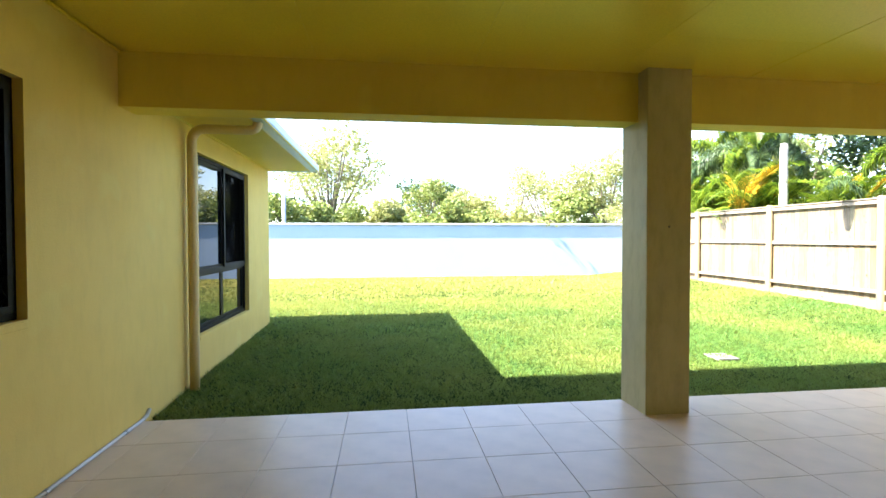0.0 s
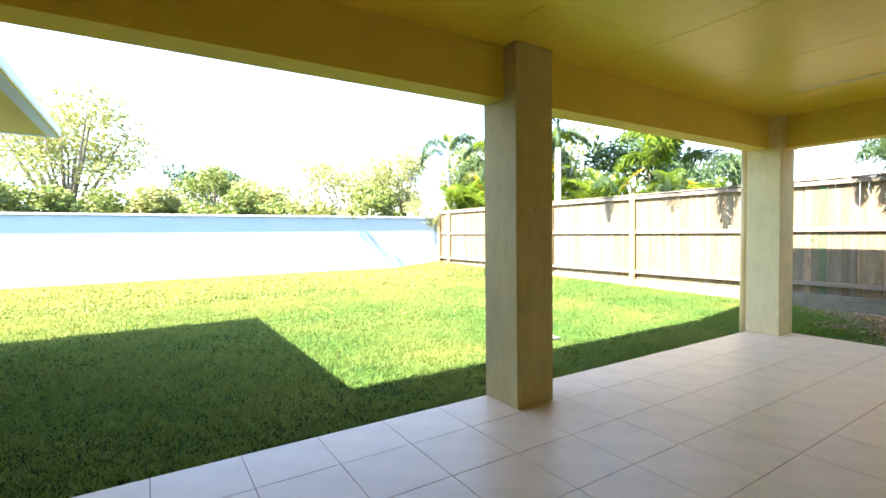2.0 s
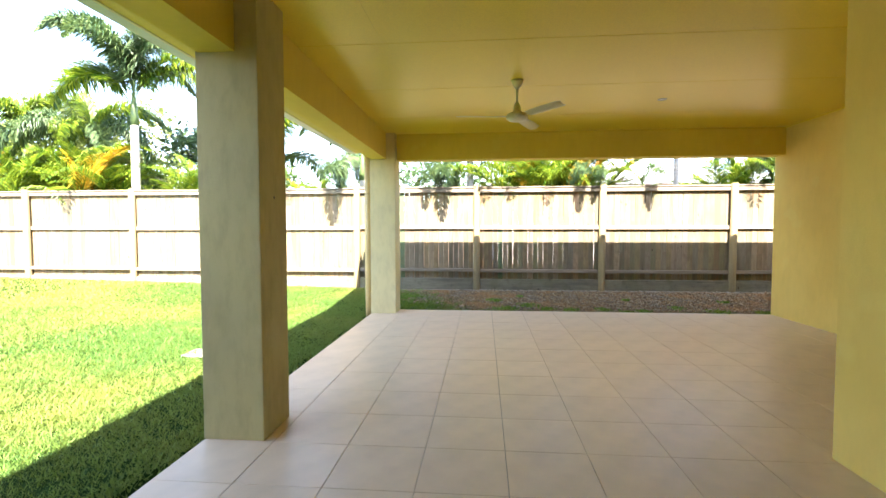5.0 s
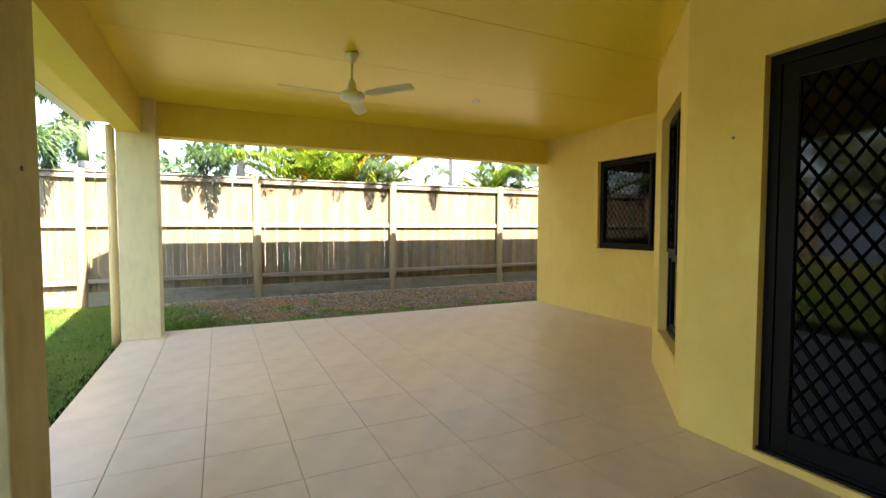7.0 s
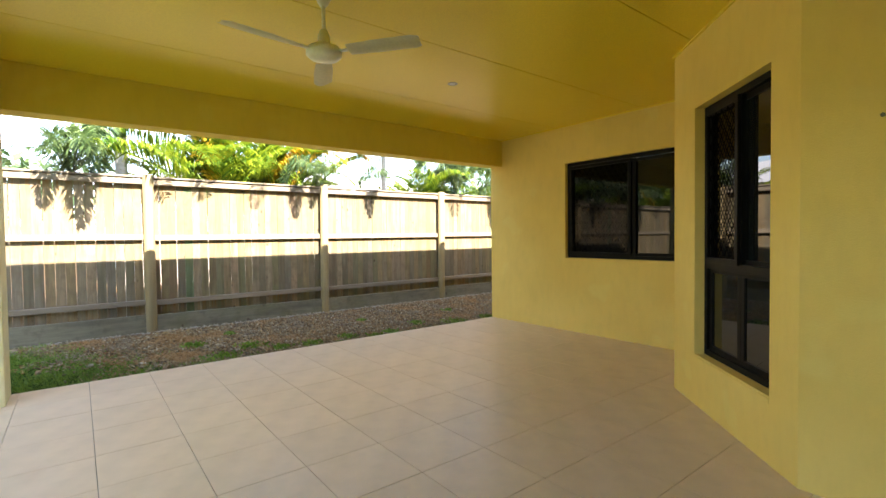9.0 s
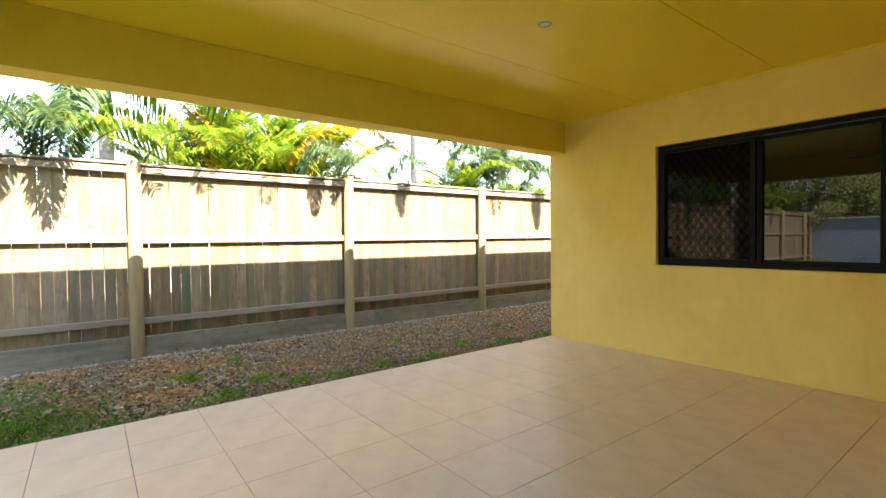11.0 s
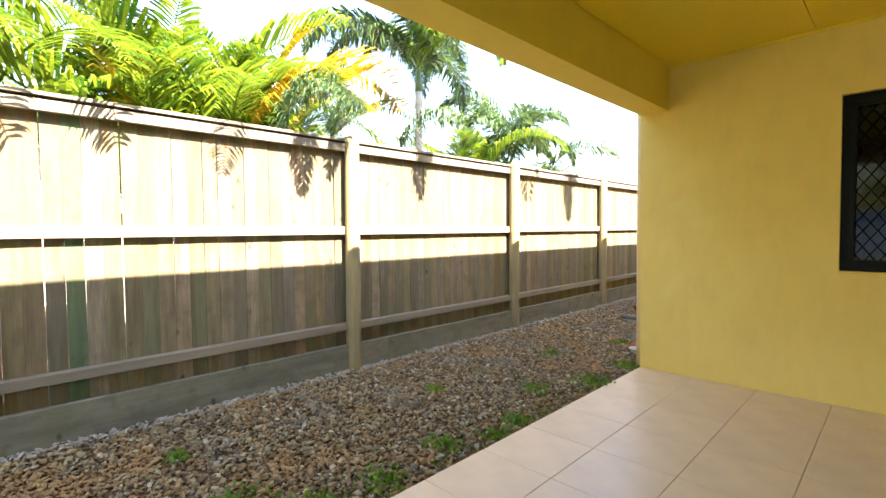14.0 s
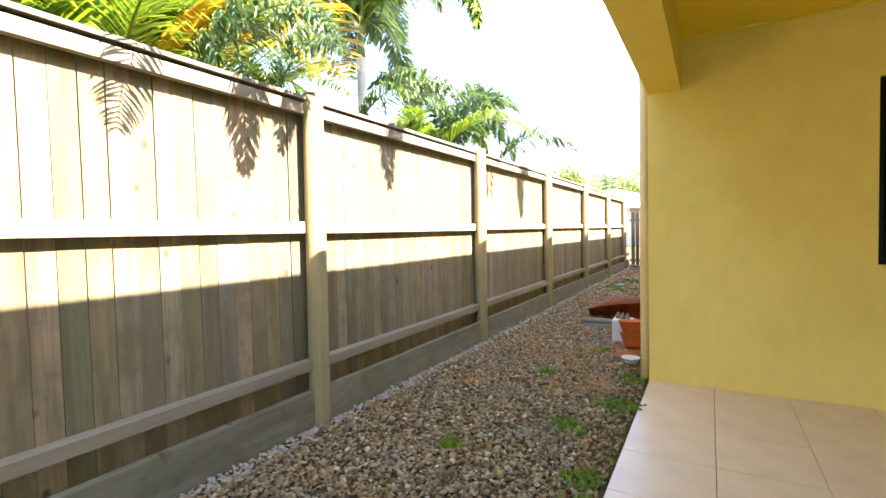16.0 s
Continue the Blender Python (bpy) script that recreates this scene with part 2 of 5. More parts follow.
M_WEED = leaf_mat("weed_leaves", (0.10, 0.22, 0.02), (0.24, 0.36, 0.04), 0.3, 0.5)


def make_stone():
    m, nt, p = nodes_of("river_gravel")
    g = nt.nodes.new("ShaderNodeNewGeometry")
    r = nt.nodes.new("ShaderNodeValToRGB")
    cr = r.color_ramp
    cr.elements[0].color, cr.elements[1].color = (0.06, 0.042, 0.024, 1), (0.60, 0.52, 0.36, 1)
    for pos, c in ((0.2, (0.32, 0.16, 0.045, 1)), (0.4, (0.14, 0.105, 0.055, 1)), (0.6, (0.33, 0.24, 0.12, 1)), (0.78, (0.42, 0.28, 0.12, 1)), (0.9, (0.30, 0.25, 0.16, 1))):
        cr.elements.new(pos).color = c
    nt.links.new(g.outputs["Random Per Island"], r.inputs[0])
    v = coords(nt)
    c = mix(nt, ramp(nt, noise_tex(nt, v, 60, 3), 0.3, 0.7, 0, 0.4), r.outputs[0], (0.10, 0.08, 0.04))
    # rusty patches, and washed grey stones along the sleepers
    patch = noise_tex(nt, v, 1.9, 3)
    c = mix(nt, ramp(nt, patch, 0.54, 0.64, 0, 0.65), c, (0.36, 0.19, 0.06))
    c = mix(nt, ramp(nt, patch, 0.44, 0.36, 0, 0.35), c, (0.17, 0.165, 0.135))
    sep = nt.nodes.new("ShaderNodeSeparateXYZ")
    nt.links.new(v, sep.inputs[0])
    edge = nt.nodes.new("ShaderNodeMath")
    edge.operation = "MULTIPLY_ADD"
    nt.links.new(noise_tex(nt, v, 6, 2), edge.inputs[0])
    edge.inputs[1].default_value = 0.22
    nt.links.new(sep.outputs[0], edge.inputs[2])
    c = mix(nt, ramp(nt, edge.outputs[0], 8.80, 8.86, 0, 0.55), c, (0.40, 0.39, 0.34))
    nt.links.new(c, p.inputs["Base Color"])
    p.inputs["Roughness"].default_value = 0.7
    return m


M_STONE = make_stone()


def make_ground():
    m, nt, p = nodes_of("soil_and_turf")
    v = coords(nt)
    sep = nt.nodes.new("ShaderNodeSeparateXYZ")
    nt.links.new(v, sep.inputs[0])
    n1 = noise_tex(nt, v, 0.9, 4)
    n2 = noise_tex(nt, v, 14, 5)
    green = mix(nt, ramp(nt, n1, 0.35, 0.65), (0.012, 0.035, 0.006), (0.035, 0.06, 0.010))
    green = mix(nt, ramp(nt, n2, 0.3, 0.7, 0, 0.5), green, (0.012, 0.03, 0.006))
    soil = mix(nt, ramp(nt, n2, 0.3, 0.7), (0.14, 0.085, 0.045), (0.07, 0.045, 0.028))
    # bare earth lies on the narrow strip along the house and under the gravel
    a = ramp(nt, sep.outputs[0], 7.0, 7.05)
    skew = nt.nodes.new("ShaderNodeMath")
    skew.operation = "MULTIPLY_ADD"
    nt.links.new(sep.outputs[0], skew.inputs[0])
    skew.inputs[1].default_value = -0.75
    nt.links.new(sep.outputs[1], skew.inputs[2])
    b = ramp(nt, skew.outputs[0], -2.75, -3.05)
    mul = nt.nodes.new("ShaderNodeMath")
    mul.operation = "MULTIPLY"
    nt.links.new(a, mul.inputs[0])
    nt.links.new(b, mul.inputs[1])
    c = mix(nt, mul.outputs[0], green, soil)
    nt.links.new(c, p.inputs["Base Color"])
    p.inputs["Roughness"].default_value = 0.95
    p.inputs["Specular IOR Level"].default_value = 0.05
    bump(nt, p, n2, 0.6, 0.02)
    return m


M_GROUND = make_ground()


def make_glass():
    m, nt, p = nodes_of("tinted_window_glass")
    p.inputs["Base Color"].default_value = (0.008, 0.010, 0.010, 1)
    p.inputs["Roughness"].default_value = 0.02
    p.inputs["Specular IOR Level"].default_value = 0.5
    p.inputs["IOR"].default_value = 1.5
    v = coords(nt)
    bump(nt, p, noise_tex(nt, v, 1.5, 1), 0.02, 0.01)
    return m


M_GLASS = make_glass()
M_GLASS_D = surface("screened_dark_glass", (0.003, 0.003, 0.003), None, 0.05, 1, 5, 0.0, spec=0.26)

# ---- mesh tools ----


def part(name, bm, material, parent=None, label="", smooth=False, kind=""):
    me = bpy.data.meshes.new(name)
    bmesh.ops.recalc_face_normals(bm, faces=bm.faces)
    bm.to_mesh(me)
    bm.free()
    me.materials.append(material)
    if smooth:
        for f in me.polygons:
            f.use_smooth = True
    ob = new(name, me)
    if parent:
        ob.parent = parent
    if label or kind:
        tagged(ob, label, kind=kind)
    return ob


def raw(name, verts, faces, material, parent=None):
    me = bpy.data.meshes.new(name)
    me.from_pydata(verts, [], faces)
    me.materials.append(material)
    ob = new(name, me)
    if parent:
        ob.parent = parent
    return ob


def thing(name, x, y, z, label, category, group="", rz=0, kind=""):
    e = new(name)
    e.matrix_world = pose(x, y, z, 0, 0, rz)
    return tagged(e, label, category, group, kind)


def box(bm, x0, x1, y0, y1, z0, z1, bev=0.0, m=None):
    vs = [bm.verts.new((x, y, z)) for x in (x0, x1) for y in (y0, y1) for z in (z0, z1)]
    if m is not None:
        for v in vs:
            v.co = m @ v.co
    fs = [bm.faces.new([vs[i] for i in q]) for q in ((0, 1, 3, 2), (4, 6, 7, 5), (0, 4, 5, 1), (2, 3, 7, 6), (0, 2, 6, 4), (1, 5, 7, 3))]
    if bev:
        es = {e for f in fs for e in f.edges}
        bmesh.ops.bevel(bm, geom=list(es), offset=bev, segments=2, affect="EDGES", profile=0.5)
    return bm


def boxes(*args, bev=0.0):
    bm = bmesh.new()
    for a in args:
        box(bm, *a, bev=bev)
    return bm


def tube(bm, pts, r, seg=12, cap=True):
    """A round tube along points; r is a number or one for each point."""
    pts = [Vector(p) for p in pts]
    rs = r if isinstance(r, (list, tuple)) else [r] * len(pts)
    rings = []
    for i, p in enumerate(pts):
        d = (pts[min(i + 1, len(pts) - 1)] - pts[max(i - 1, 0)]).normalized()
        u = d.orthogonal().normalized() if i == 0 else (u - d * u.dot(d)).normalized()
        w = d.cross(u)
        rings.append([bm.verts.new(p + (u * math.cos(k * math.tau / seg) + w * math.sin(k * math.tau / seg)) * rs[i]) for k in range(seg)])
    for a, b in zip(rings, rings[1:]):
        for k in range(seg):
            bm.faces.new((a[k], a[(k + 1) % seg], b[(k + 1) % seg], b[k]))
    if cap:
        bm.faces.new(rings[0][::-1])
        bm.faces.new(rings[-1])
    return bm


def lathe(bm, prof, seg=24, at=(0, 0, 0)):
    rings = []
    for r, z in prof:
        rings.append([bm.verts.new((at[0] + max(r, 1e-4) * math.cos(k * math.tau / seg), at[1] + max(r, 1e-4) * math.sin(k * math.tau / seg), at[2] + z)) for k in range(seg)])
    for a, b in zip(rings, rings[1:]):
        for k in range(seg):
            bm.faces.new((a[k], a[(k + 1) % seg], b[(k + 1) % seg], b[k]))
    return bm


# ---- ground ----
FLOOR_N, FLOOR_E, WALL_W, WALL_S, WALL_E = 4.23, 7.06, -2.12, 0.30, -2.21
CEIL, SOFFIT, HEAD, EAVE = 2.93, 2.51, 2.40, 2.69
FENCE_X, WALL_N = 8.85, 16.0


def ground_z(x, y):
    """The lawn rises gently away from the house."""
    return -0.045 + 0.021 * max(0.0, min(y, 22) - 4.3) + 0.09 * max(0.0, min(x, 9.0) - 7.06)


def build_ground():
    xs = [-900, -200, -60, -20, -8, -4] + [-2 + 0.5 * i for i in range(23)] + [10, 14, 25, 60, 200, 900]
    ys = [-900, -200, -60, -20, -14, -10, -6, -4] + [-3 + 0.5 * i for i in range(40)] + [18, 22, 40, 80, 200, 900]
    verts = [(x, y, ground_z(x, y) + 0.012 * noise.noise(Vector((x * 1.7, y * 1.7, 0)))) for x in xs for y in ys]
    n = len(ys)
    faces = [(i * n + j, (i + 1) * n + j, (i + 1) * n + j + 1, i * n + j + 1) for i in range(len(xs) - 1) for j in range(n - 1)]
    # a hollow under the floor slab, so that the ground never pokes through it
    verts = [(x, y, z - 0.25) if -2.2 < x < 7.0 and -2.4 < y < 4.2 else (x, y, z) for x, y, z in verts]
    tagged(raw("ground", verts, faces, M_GROUND), "green lawn and brown earth rising gently towards the fences", "ground", kind="structure")


build_ground()

# ---- house ----


def wall_with_holes(name, axis, face, back, a0, a1, z0, z1, holes, label, material=None):
    """A wall along x or y between a0 and a1, from its face to its back, with square openings (b0, b1, zb, zt)."""
    bm = bmesh.new()
    cuts = sorted({a0, a1, *[h[0] for h in holes], *[h[1] for h in holes]})
    for u, v in zip(cuts, cuts[1:]):
        spans = [(z0, z1)]
        for h in holes:
            if h[0] < (u + v) / 2 < h[1]:
                spans = [(z0, h[2]), (h[3], z1)]
        for s, t in spans:
            if t - s > 0.005:
                if axis == "x":
                    box(bm, u, v, min(face, back), max(face, back), s, t)
                else:
                    box(bm, min(face, back), max(face, back), u, v, s, t)
    bmesh.ops.remove_doubles(bm, verts=bm.verts, dist=1e-4)
    seen = {}
    for f in list(bm.faces):
        key = tuple(round(c, 3) for c in f.calc_center_median())
        seen.setdefault(key, []).append(f)
    inner = [f for fs in seen.values() if len(fs) > 1 for f in fs]
    bmesh.ops.delete(bm, geom=inner, context="FACES")
    return tagged(part(name, bm, material or M_WALL), label, "wall", kind="structure")


def window_unit(name, label, width, height, panes, screens=(), transom=None, pitch=0.085):
    """A black aluminium window in its own frame: x along the wall, y into the wall, z up from the sill; the origin at the lower left."""
    w = thing(name, 0, 0, 0, label, "window")
    f, d = 0.045, 0.07
    part("window_frame", boxes((0, width, 0, d, 0, f), (0, width, 0, d, height - f, height), (0, f, 0, d, f, height - f), (width - f, width, 0, d, f, height - f), bev=0.003), M_FRAME, w, "black aluminium frame")
    for i, (x0, x1, z0, z1, dep) in enumerate(panes):
        behind = any(abs(x0 - q[0]) < 0.03 and abs(z0 - q[2]) < 0.03 for q in screens)
        s = part("sash", boxes((x0, x1, dep, dep + 0.028, z0, z0 + 0.04), (x0, x1, dep, dep + 0.028, z1 - 0.04, z1), (x0, x0 + 0.045, dep, dep + 0.028, z0 + 0.04, z1 - 0.04), (x1 - 0.045, x1, dep, dep + 0.028, z0 + 0.04, z1 - 0.04), bev=0.002), M_FRAME, w, "black aluminium sash")
        part("pane", boxes((x0 + 0.045, x1 - 0.045, dep + 0.010, dep + 0.016, z0 + 0.04, z1 - 0.04)), M_GLASS_D if behind else M_GLASS, s, "dark tinted glass pane")
    for x0, x1, z0, z1 in screens:
        s = part("security_screen", boxes((x0, x1, -0.018, 0.004, z0, z0 + 0.04), (x0, x1, -0.018, 0.004, z1 - 0.04, z1), (x0, x0 + 0.04, -0.018, 0.004, z0 + 0.04, z1 - 0.04), (x1 - 0.04, x1, -0.018, 0.004, z0 + 0.04, z1 - 0.04), bev=0.002), M_FRAME, w, "black framed security screen")
        part("grille", diamond_mesh(x0 + 0.04, x1 - 0.04, z0 + 0.04, z1 - 0.04, -0.008, pitch, 0.0032 if pitch > 0.05 else 0.0016), M_MESH, s, "diamond-pattern security grille")
    if transom:
        x0, x1, z = transom
        part("transom", boxes((x0, x1, -0.004, d - 0.01, z - 0.03, z + 0.03), bev=0.003), M_FRAME, w, "black aluminium transom")
    return w


def diamond_mesh(x0, x1, z0, z1, y, pitch=0.085, t=0.004):
    """Crossed diagonal bars, cut to the frame."""
    bm = bmesh.new()
    w, h = x1 - x0, z1 - z0
    for s in (1, -1):
        k = -h * 0.75
        while k < w + h * 0.75:
            # the line x = k + s' * z * 0.7
            a = 0.7
            pts = []
            lo, hi = 0.0, h
            xa = (lambda z: k + a * z) if s == 1 else (lambda z: w - k - a * z)
            zx0 = -k / a
            zx1 = (w - k) / a
            za, zb = max(0, min(zx0, zx1)), min(h, max(zx0, zx1))
            if zb - za > 0.01:
                p, q = Vector((x0 + xa(za), y + s * 0.002, z0 + za)), Vector((x0 + xa(zb), y + s * 0.002, z0 + zb))
                n = Vector((-(q - p).z, 0, (q - p).x)).normalized() * t
                e = Vector((0, 0.002, 0))
                vs = [bm.verts.new(c) for c in (p - n - e, p + n - e, q + n - e, q - n - e, p - n + e, p + n + e, q + n + e, q - n + e)]
                for f in ((0, 1, 2, 3), (7, 6, 5, 4), (0, 3, 7, 4), (1, 5, 6, 2)):
                    bm.faces.new([vs[i] for i in f])
            k += pitch
    return bm


def stand(ob, x, y, z, rz):
    ob.matrix_world = pose(x, y, z, 0, 0, rz)
    return ob


T = 0.19
# west wing, its long wall along y
wall_with_holes("wall_west", "y", WALL_W, WALL_W - T, -1.30 - T, 8.50, -0.3, CEIL, [(1.15, 3.03, 1.05, HEAD), (5.46, 7.30, 0.45, 2.44)],
                "cream trowelled render wall with two black windows")
wall_with_holes("wall_wing_end", "x", 8.50, 8.50 - T, -9.0, WALL_W - T, -0.3, CEIL, [], "cream rendered end wall of the wing")
# wall behind the patio, with the sliding door
wall_with_holes("wall_south", "x", WALL_S, WALL_S - T, 0.55, 2.13, -0.3, CEIL, [(0.74, 1.64, 0.05, 2.37)], "cream rendered wall round a black screen door")
wall_with_holes("wall_nook", "y", 0.55, 0.55 + T, -1.30, WALL_S - T, -0.3, CEIL, [], "plain cream rendered return wall")
wall_with_holes("wall_nook_back", "x", -1.30, -1.30 - T, WALL_W, 0.55 + T, -0.3, CEIL, [], "plain cream rendered wall behind the patio")
# the wall with the kitchen window and its return
wall_with_holes("wall_east", "x", WALL_E, WALL_E - T, 3.34, FLOOR_E, -0.3, CEIL, [(3.57, 5.54, 1.05, HEAD)], "yellow cream rendered wall with a black sliding window")
wall_with_holes("wall_return", "y", 3.34, 3.34 - T, WALL_E - T, -0.86, -0.3, CEIL, [], "cream rendered return wall")
wall_with_holes("wall_side", "y", FLOOR_E, FLOOR_E - T, -14.5, WALL_E - T, -0.3, CEIL, [], "cream rendered side wall of the house")

# the slanting bay wall with a tall narrow window
BAY_A, BAY_B = Vector((2.13, 0.30, 0)), Vector((3.34, -0.86, 0))
bay_len = (BAY_B - BAY_A).length
bay_rot = math.degrees(math.atan2(BAY_B.y - BAY_A.y, BAY_B.x - BAY_A.x))
BAY_HOLE = (0.26, 1.27, 0.41, 2.37)
bay = wall_with_holes("wall_bay", "x", 0.0, -T, 0.0, bay_len, -0.3, CEIL, [BAY_HOLE], "cream rendered slanting wall with a tall narrow window")
bay.matrix_world = pose(BAY_A.x, BAY_A.y, 0, 0, 0, bay_rot)

# windows
win_e = window_unit("window_1", "black aluminium sliding window with a diamond security screen in the yellow wall", 1.97, HEAD - 1.05,
                    [(0.045, 1.03, 0.045, 1.295, 0.012), (0.94, 1.925, 0.045, 1.295, 0.040)], [(0.045, 0.98, 0.045, 1.295)])
stand(win_e, 5.54, WALL_E - 0.055, 1.05, 180)
win_w = window_unit("window_2", "tall black aluminium window with a fixed lower pane and a screened upper sash", 1.84, 2.44 - 0.45,
                    [(0.045, 0.94, 0.70, 1.945, 0.012), (0.90, 1.795, 0.70, 1.945, 0.035), (0.045, 0.92, 0.045, 0.67, 0.02), (0.92, 1.795, 0.045, 0.67, 0.02)],
                    [(0.92, 1.795, 0.70, 1.945)], transom=(0.045, 1.795, 0.685), pitch=0.03)
stand(win_w, WALL_W - 0.055, 5.46, 0.45, 90)
win_l = window_unit("window_3", "black aluminium sliding window in the cream wall", 1.88, HEAD - 1.05,
                    [(0.045, 0.98, 0.045, 1.305, 0.012), (0.90, 1.835, 0.045, 1.305, 0.040)], [(0.90, 1.835, 0.045, 1.305)])
stand(win_l, WALL_W - 0.055, 1.15, 1.05, 90)
win_b = window_unit("window_4", "tall narrow black aluminium window in the slanting wall", 1.01, 1.96,
                    [(0.045, 0.53, 0.74, 1.915, 0.012), (0.48, 0.965, 0.74, 1.915, 0.040), (0.045, 0.505, 0.045, 0.70, 0.02), (0.505, 0.965, 0.045, 0.70, 0.02)], [(0.045, 0.53, 0.74, 1.915)], transom=(0.045, 0.965, 0.72))
bm_ = pose(BAY_A.x, BAY_A.y, 0, 0, 0, bay_rot) @ pose(1.27, -0.075, 0.41, 0, 0, 180)
win_b.matrix_world = bm_


def sill(name, x0, x1, y0, y1, z, m=None, label="sloping cream rendered sill"):
    bm = bmesh.new()
    box(bm, x0, x1, y0, y1, z - 0.025, z + 0.012, bev=0.004)
    ob = tagged(part(name, bm, M_WALL), label, "sill", kind="structure")
    if m is not None:
        ob.matrix_world = m
    return ob


sill("window_sill", 3.573, 5.537, WALL_E - 0.052, WALL_E + 0.006, 1.025)
sill("window_sill", WALL_W - 0.052, WALL_W + 0.006, 5.463, 7.297, 0.425)
sill("window_sill", WALL_W - 0.052, WALL_W + 0.006, 1.153, 3.027, 1.025)
sill("window_sill", 0.263, 1.267, -0.072, 0.006, 0.385, pose(BAY_A.x, BAY_A.y, 0, 0, 0, bay_rot))

# screen door with a diamond grille
door = thing("door_1", 1.64, WALL_S - 0.055, 0.05, "black aluminium door with a full-height diamond security screen, closed", "door", rz=180)
part("door_frame", boxes((0, 0.06, 0, 0.10, 0, 2.32), (0.84, 0.90, 0, 0.10, 0, 2.32), (0.06, 0.84, 0, 0.10, 2.26, 2.32), (0.06, 0.84, 0, 0.10, 0, 0.035), bev=0.003), M_FRAME, door, "black aluminium door frame")
leaf = part("door_leaf", boxes((0.062, 0.15, 0.01, 0.045, 0.036, 2.258), (0.75, 0.838, 0.01, 0.045, 0.036, 2.258), (0.15, 0.75, 0.01, 0.045, 0.036, 0.15), (0.15, 0.75, 0.01, 0.045, 2.17, 2.258), bev=0.003), M_FRAME, door, "black aluminium door leaf")
part("pane", boxes((0.15, 0.75, 0.030, 0.036, 0.15, 2.17)), M_GLASS_D, leaf, "dark glass pane")
part("grille", diamond_mesh(0.15, 0.75, 0.15, 2.17, 0.018, 0.10, 0.005), M_MESH, leaf, "diamond-pattern security grille")
part("door_handle", boxes((0.785, 0.805, -0.05, -0.03, 0.95, 1.15), (0.785, 0.805, -0.03, 0.012, 0.96, 0.98), (0.785, 0.805, -0.03, 0.012, 1.12, 1.14), bev=0.004), M_FRAME, door, "black pull handle")
part("threshold", boxes((0.0, 0.90, -0.03, -0.001, 0.0, 0.02), bev=0.004), M_FRAME, door, "black sill track")

# columns and beams
COL_A, COL_B = (2.06, 2.46), (6.66, 7.06)
# column 1 wears the shade-toned render, column 2 the light-toned one
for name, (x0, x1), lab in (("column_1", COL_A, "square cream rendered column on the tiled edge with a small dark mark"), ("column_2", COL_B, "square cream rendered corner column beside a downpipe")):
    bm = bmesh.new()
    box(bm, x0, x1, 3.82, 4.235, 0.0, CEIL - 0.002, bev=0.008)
    tagged(part(name, bm, M_COLUMN_SHADED if name == "column_1" else M_COLUMN_SKYLIT), lab, "column", "columns of the patio", kind="structure")
BEAM_Y, BEAM_X = 3.97, 6.80
tagged(part("beam_north", boxes((WALL_W, COL_A[0], BEAM_Y, 4.215, SOFFIT, CEIL - 0.002), (COL_A[1], COL_B[0], BEAM_Y, 4.215, SOFFIT, CEIL - 0.002)), M_BEAM), "cream rendered beam over the open side of the patio", "beam", kind="structure")
tagged(part("beam_east", boxes((BEAM_X, 7.057, WALL_E, 3.82, SOFFIT, CEIL - 0.002)), M_BEAM), "cream rendered beam from the column to the wall", "beam", kind="structure")

# patio ceiling of sheets with open joints
def build_ceiling():
    bm = bmesh.new()
    xs = [-2.07, -0.65, 0.60, 1.85, 3.09, 4.37, 5.70, 6.80]
    gaps = [0.0008, 0.0008, 0.0012, 0.002, 0.004, 0.004, 0.003, 0.002]
    for i, (a, b) in enumerate(zip(xs, xs[1:])):
        ys = [-2.6, 3.24, 3.98] if i in (3,) else [-2.6, 3.98]
        for c, d in zip(ys, ys[1:]):
            box(bm, a + gaps[i], b - gaps[i + 1], c + 0.001, d - 0.001, CEIL, CEIL + 0.012)
    box(bm, -2.3, 7.06, -2.6, 4.23, CEIL + 0.013, CEIL + 0.05)
    # quad moulding where ceiling and walls meet
    q = 0.018
    box(bm, 0.55, 2.12, WALL_S, WALL_S + q, CEIL - q, CEIL - 0.001)
    box(bm, WALL_W, WALL_W + q, -1.29, 3.968, CEIL - q, CEIL - 0.001)
    box(bm, 3.36, BEAM_X, WALL_E, WALL_E + q, CEIL - q, CEIL - 0.001)
    box(bm, 0.0, bay_len, 0.0, q, CEIL - q, CEIL - 0.001, m=pose(BAY_A.x, BAY_A.y, 0, 0, 0, bay_rot))
    tagged(part("ceiling", bm, M_CEIL), "yellow cream sheet ceiling with thin joints", "ceiling", kind="structure")


build_ceiling()

# eaves, gutters and roof
EX, EY, WX, WY = 7.17, 4.73, -1.30, 8.70
tagged(part("eave_soffit", boxes((WX, EX - 0.02, 4.235, EY - 0.02, EAVE, EAVE + 0.012),
                                 (WALL_W + 0.002, WX - 0.003, 4.235, WY - 0.02, EAVE, EAVE + 0.012), (-9, WALL_W, 8.505, WY - 0.02, EAVE, EAVE + 0.012)), M_SOFFIT),
       "pale yellow eave lining", "eave", kind="structure")
tagged(part("eave_moulding", boxes((WALL_W + 0.001, WALL_W + 0.02, 4.235, 8.50, EAVE - 0.02, EAVE - 0.001)), M_SOFFIT), "thin cream moulding under the eave", "moulding", kind="structure")
tagged(part("upper_wall", boxes((WALL_W, 7.058, 4.10, 4.228, CEIL + 0.052, CEIL + 0.10)), M_WALL), "cream render above the beam", "wall", kind="structure")


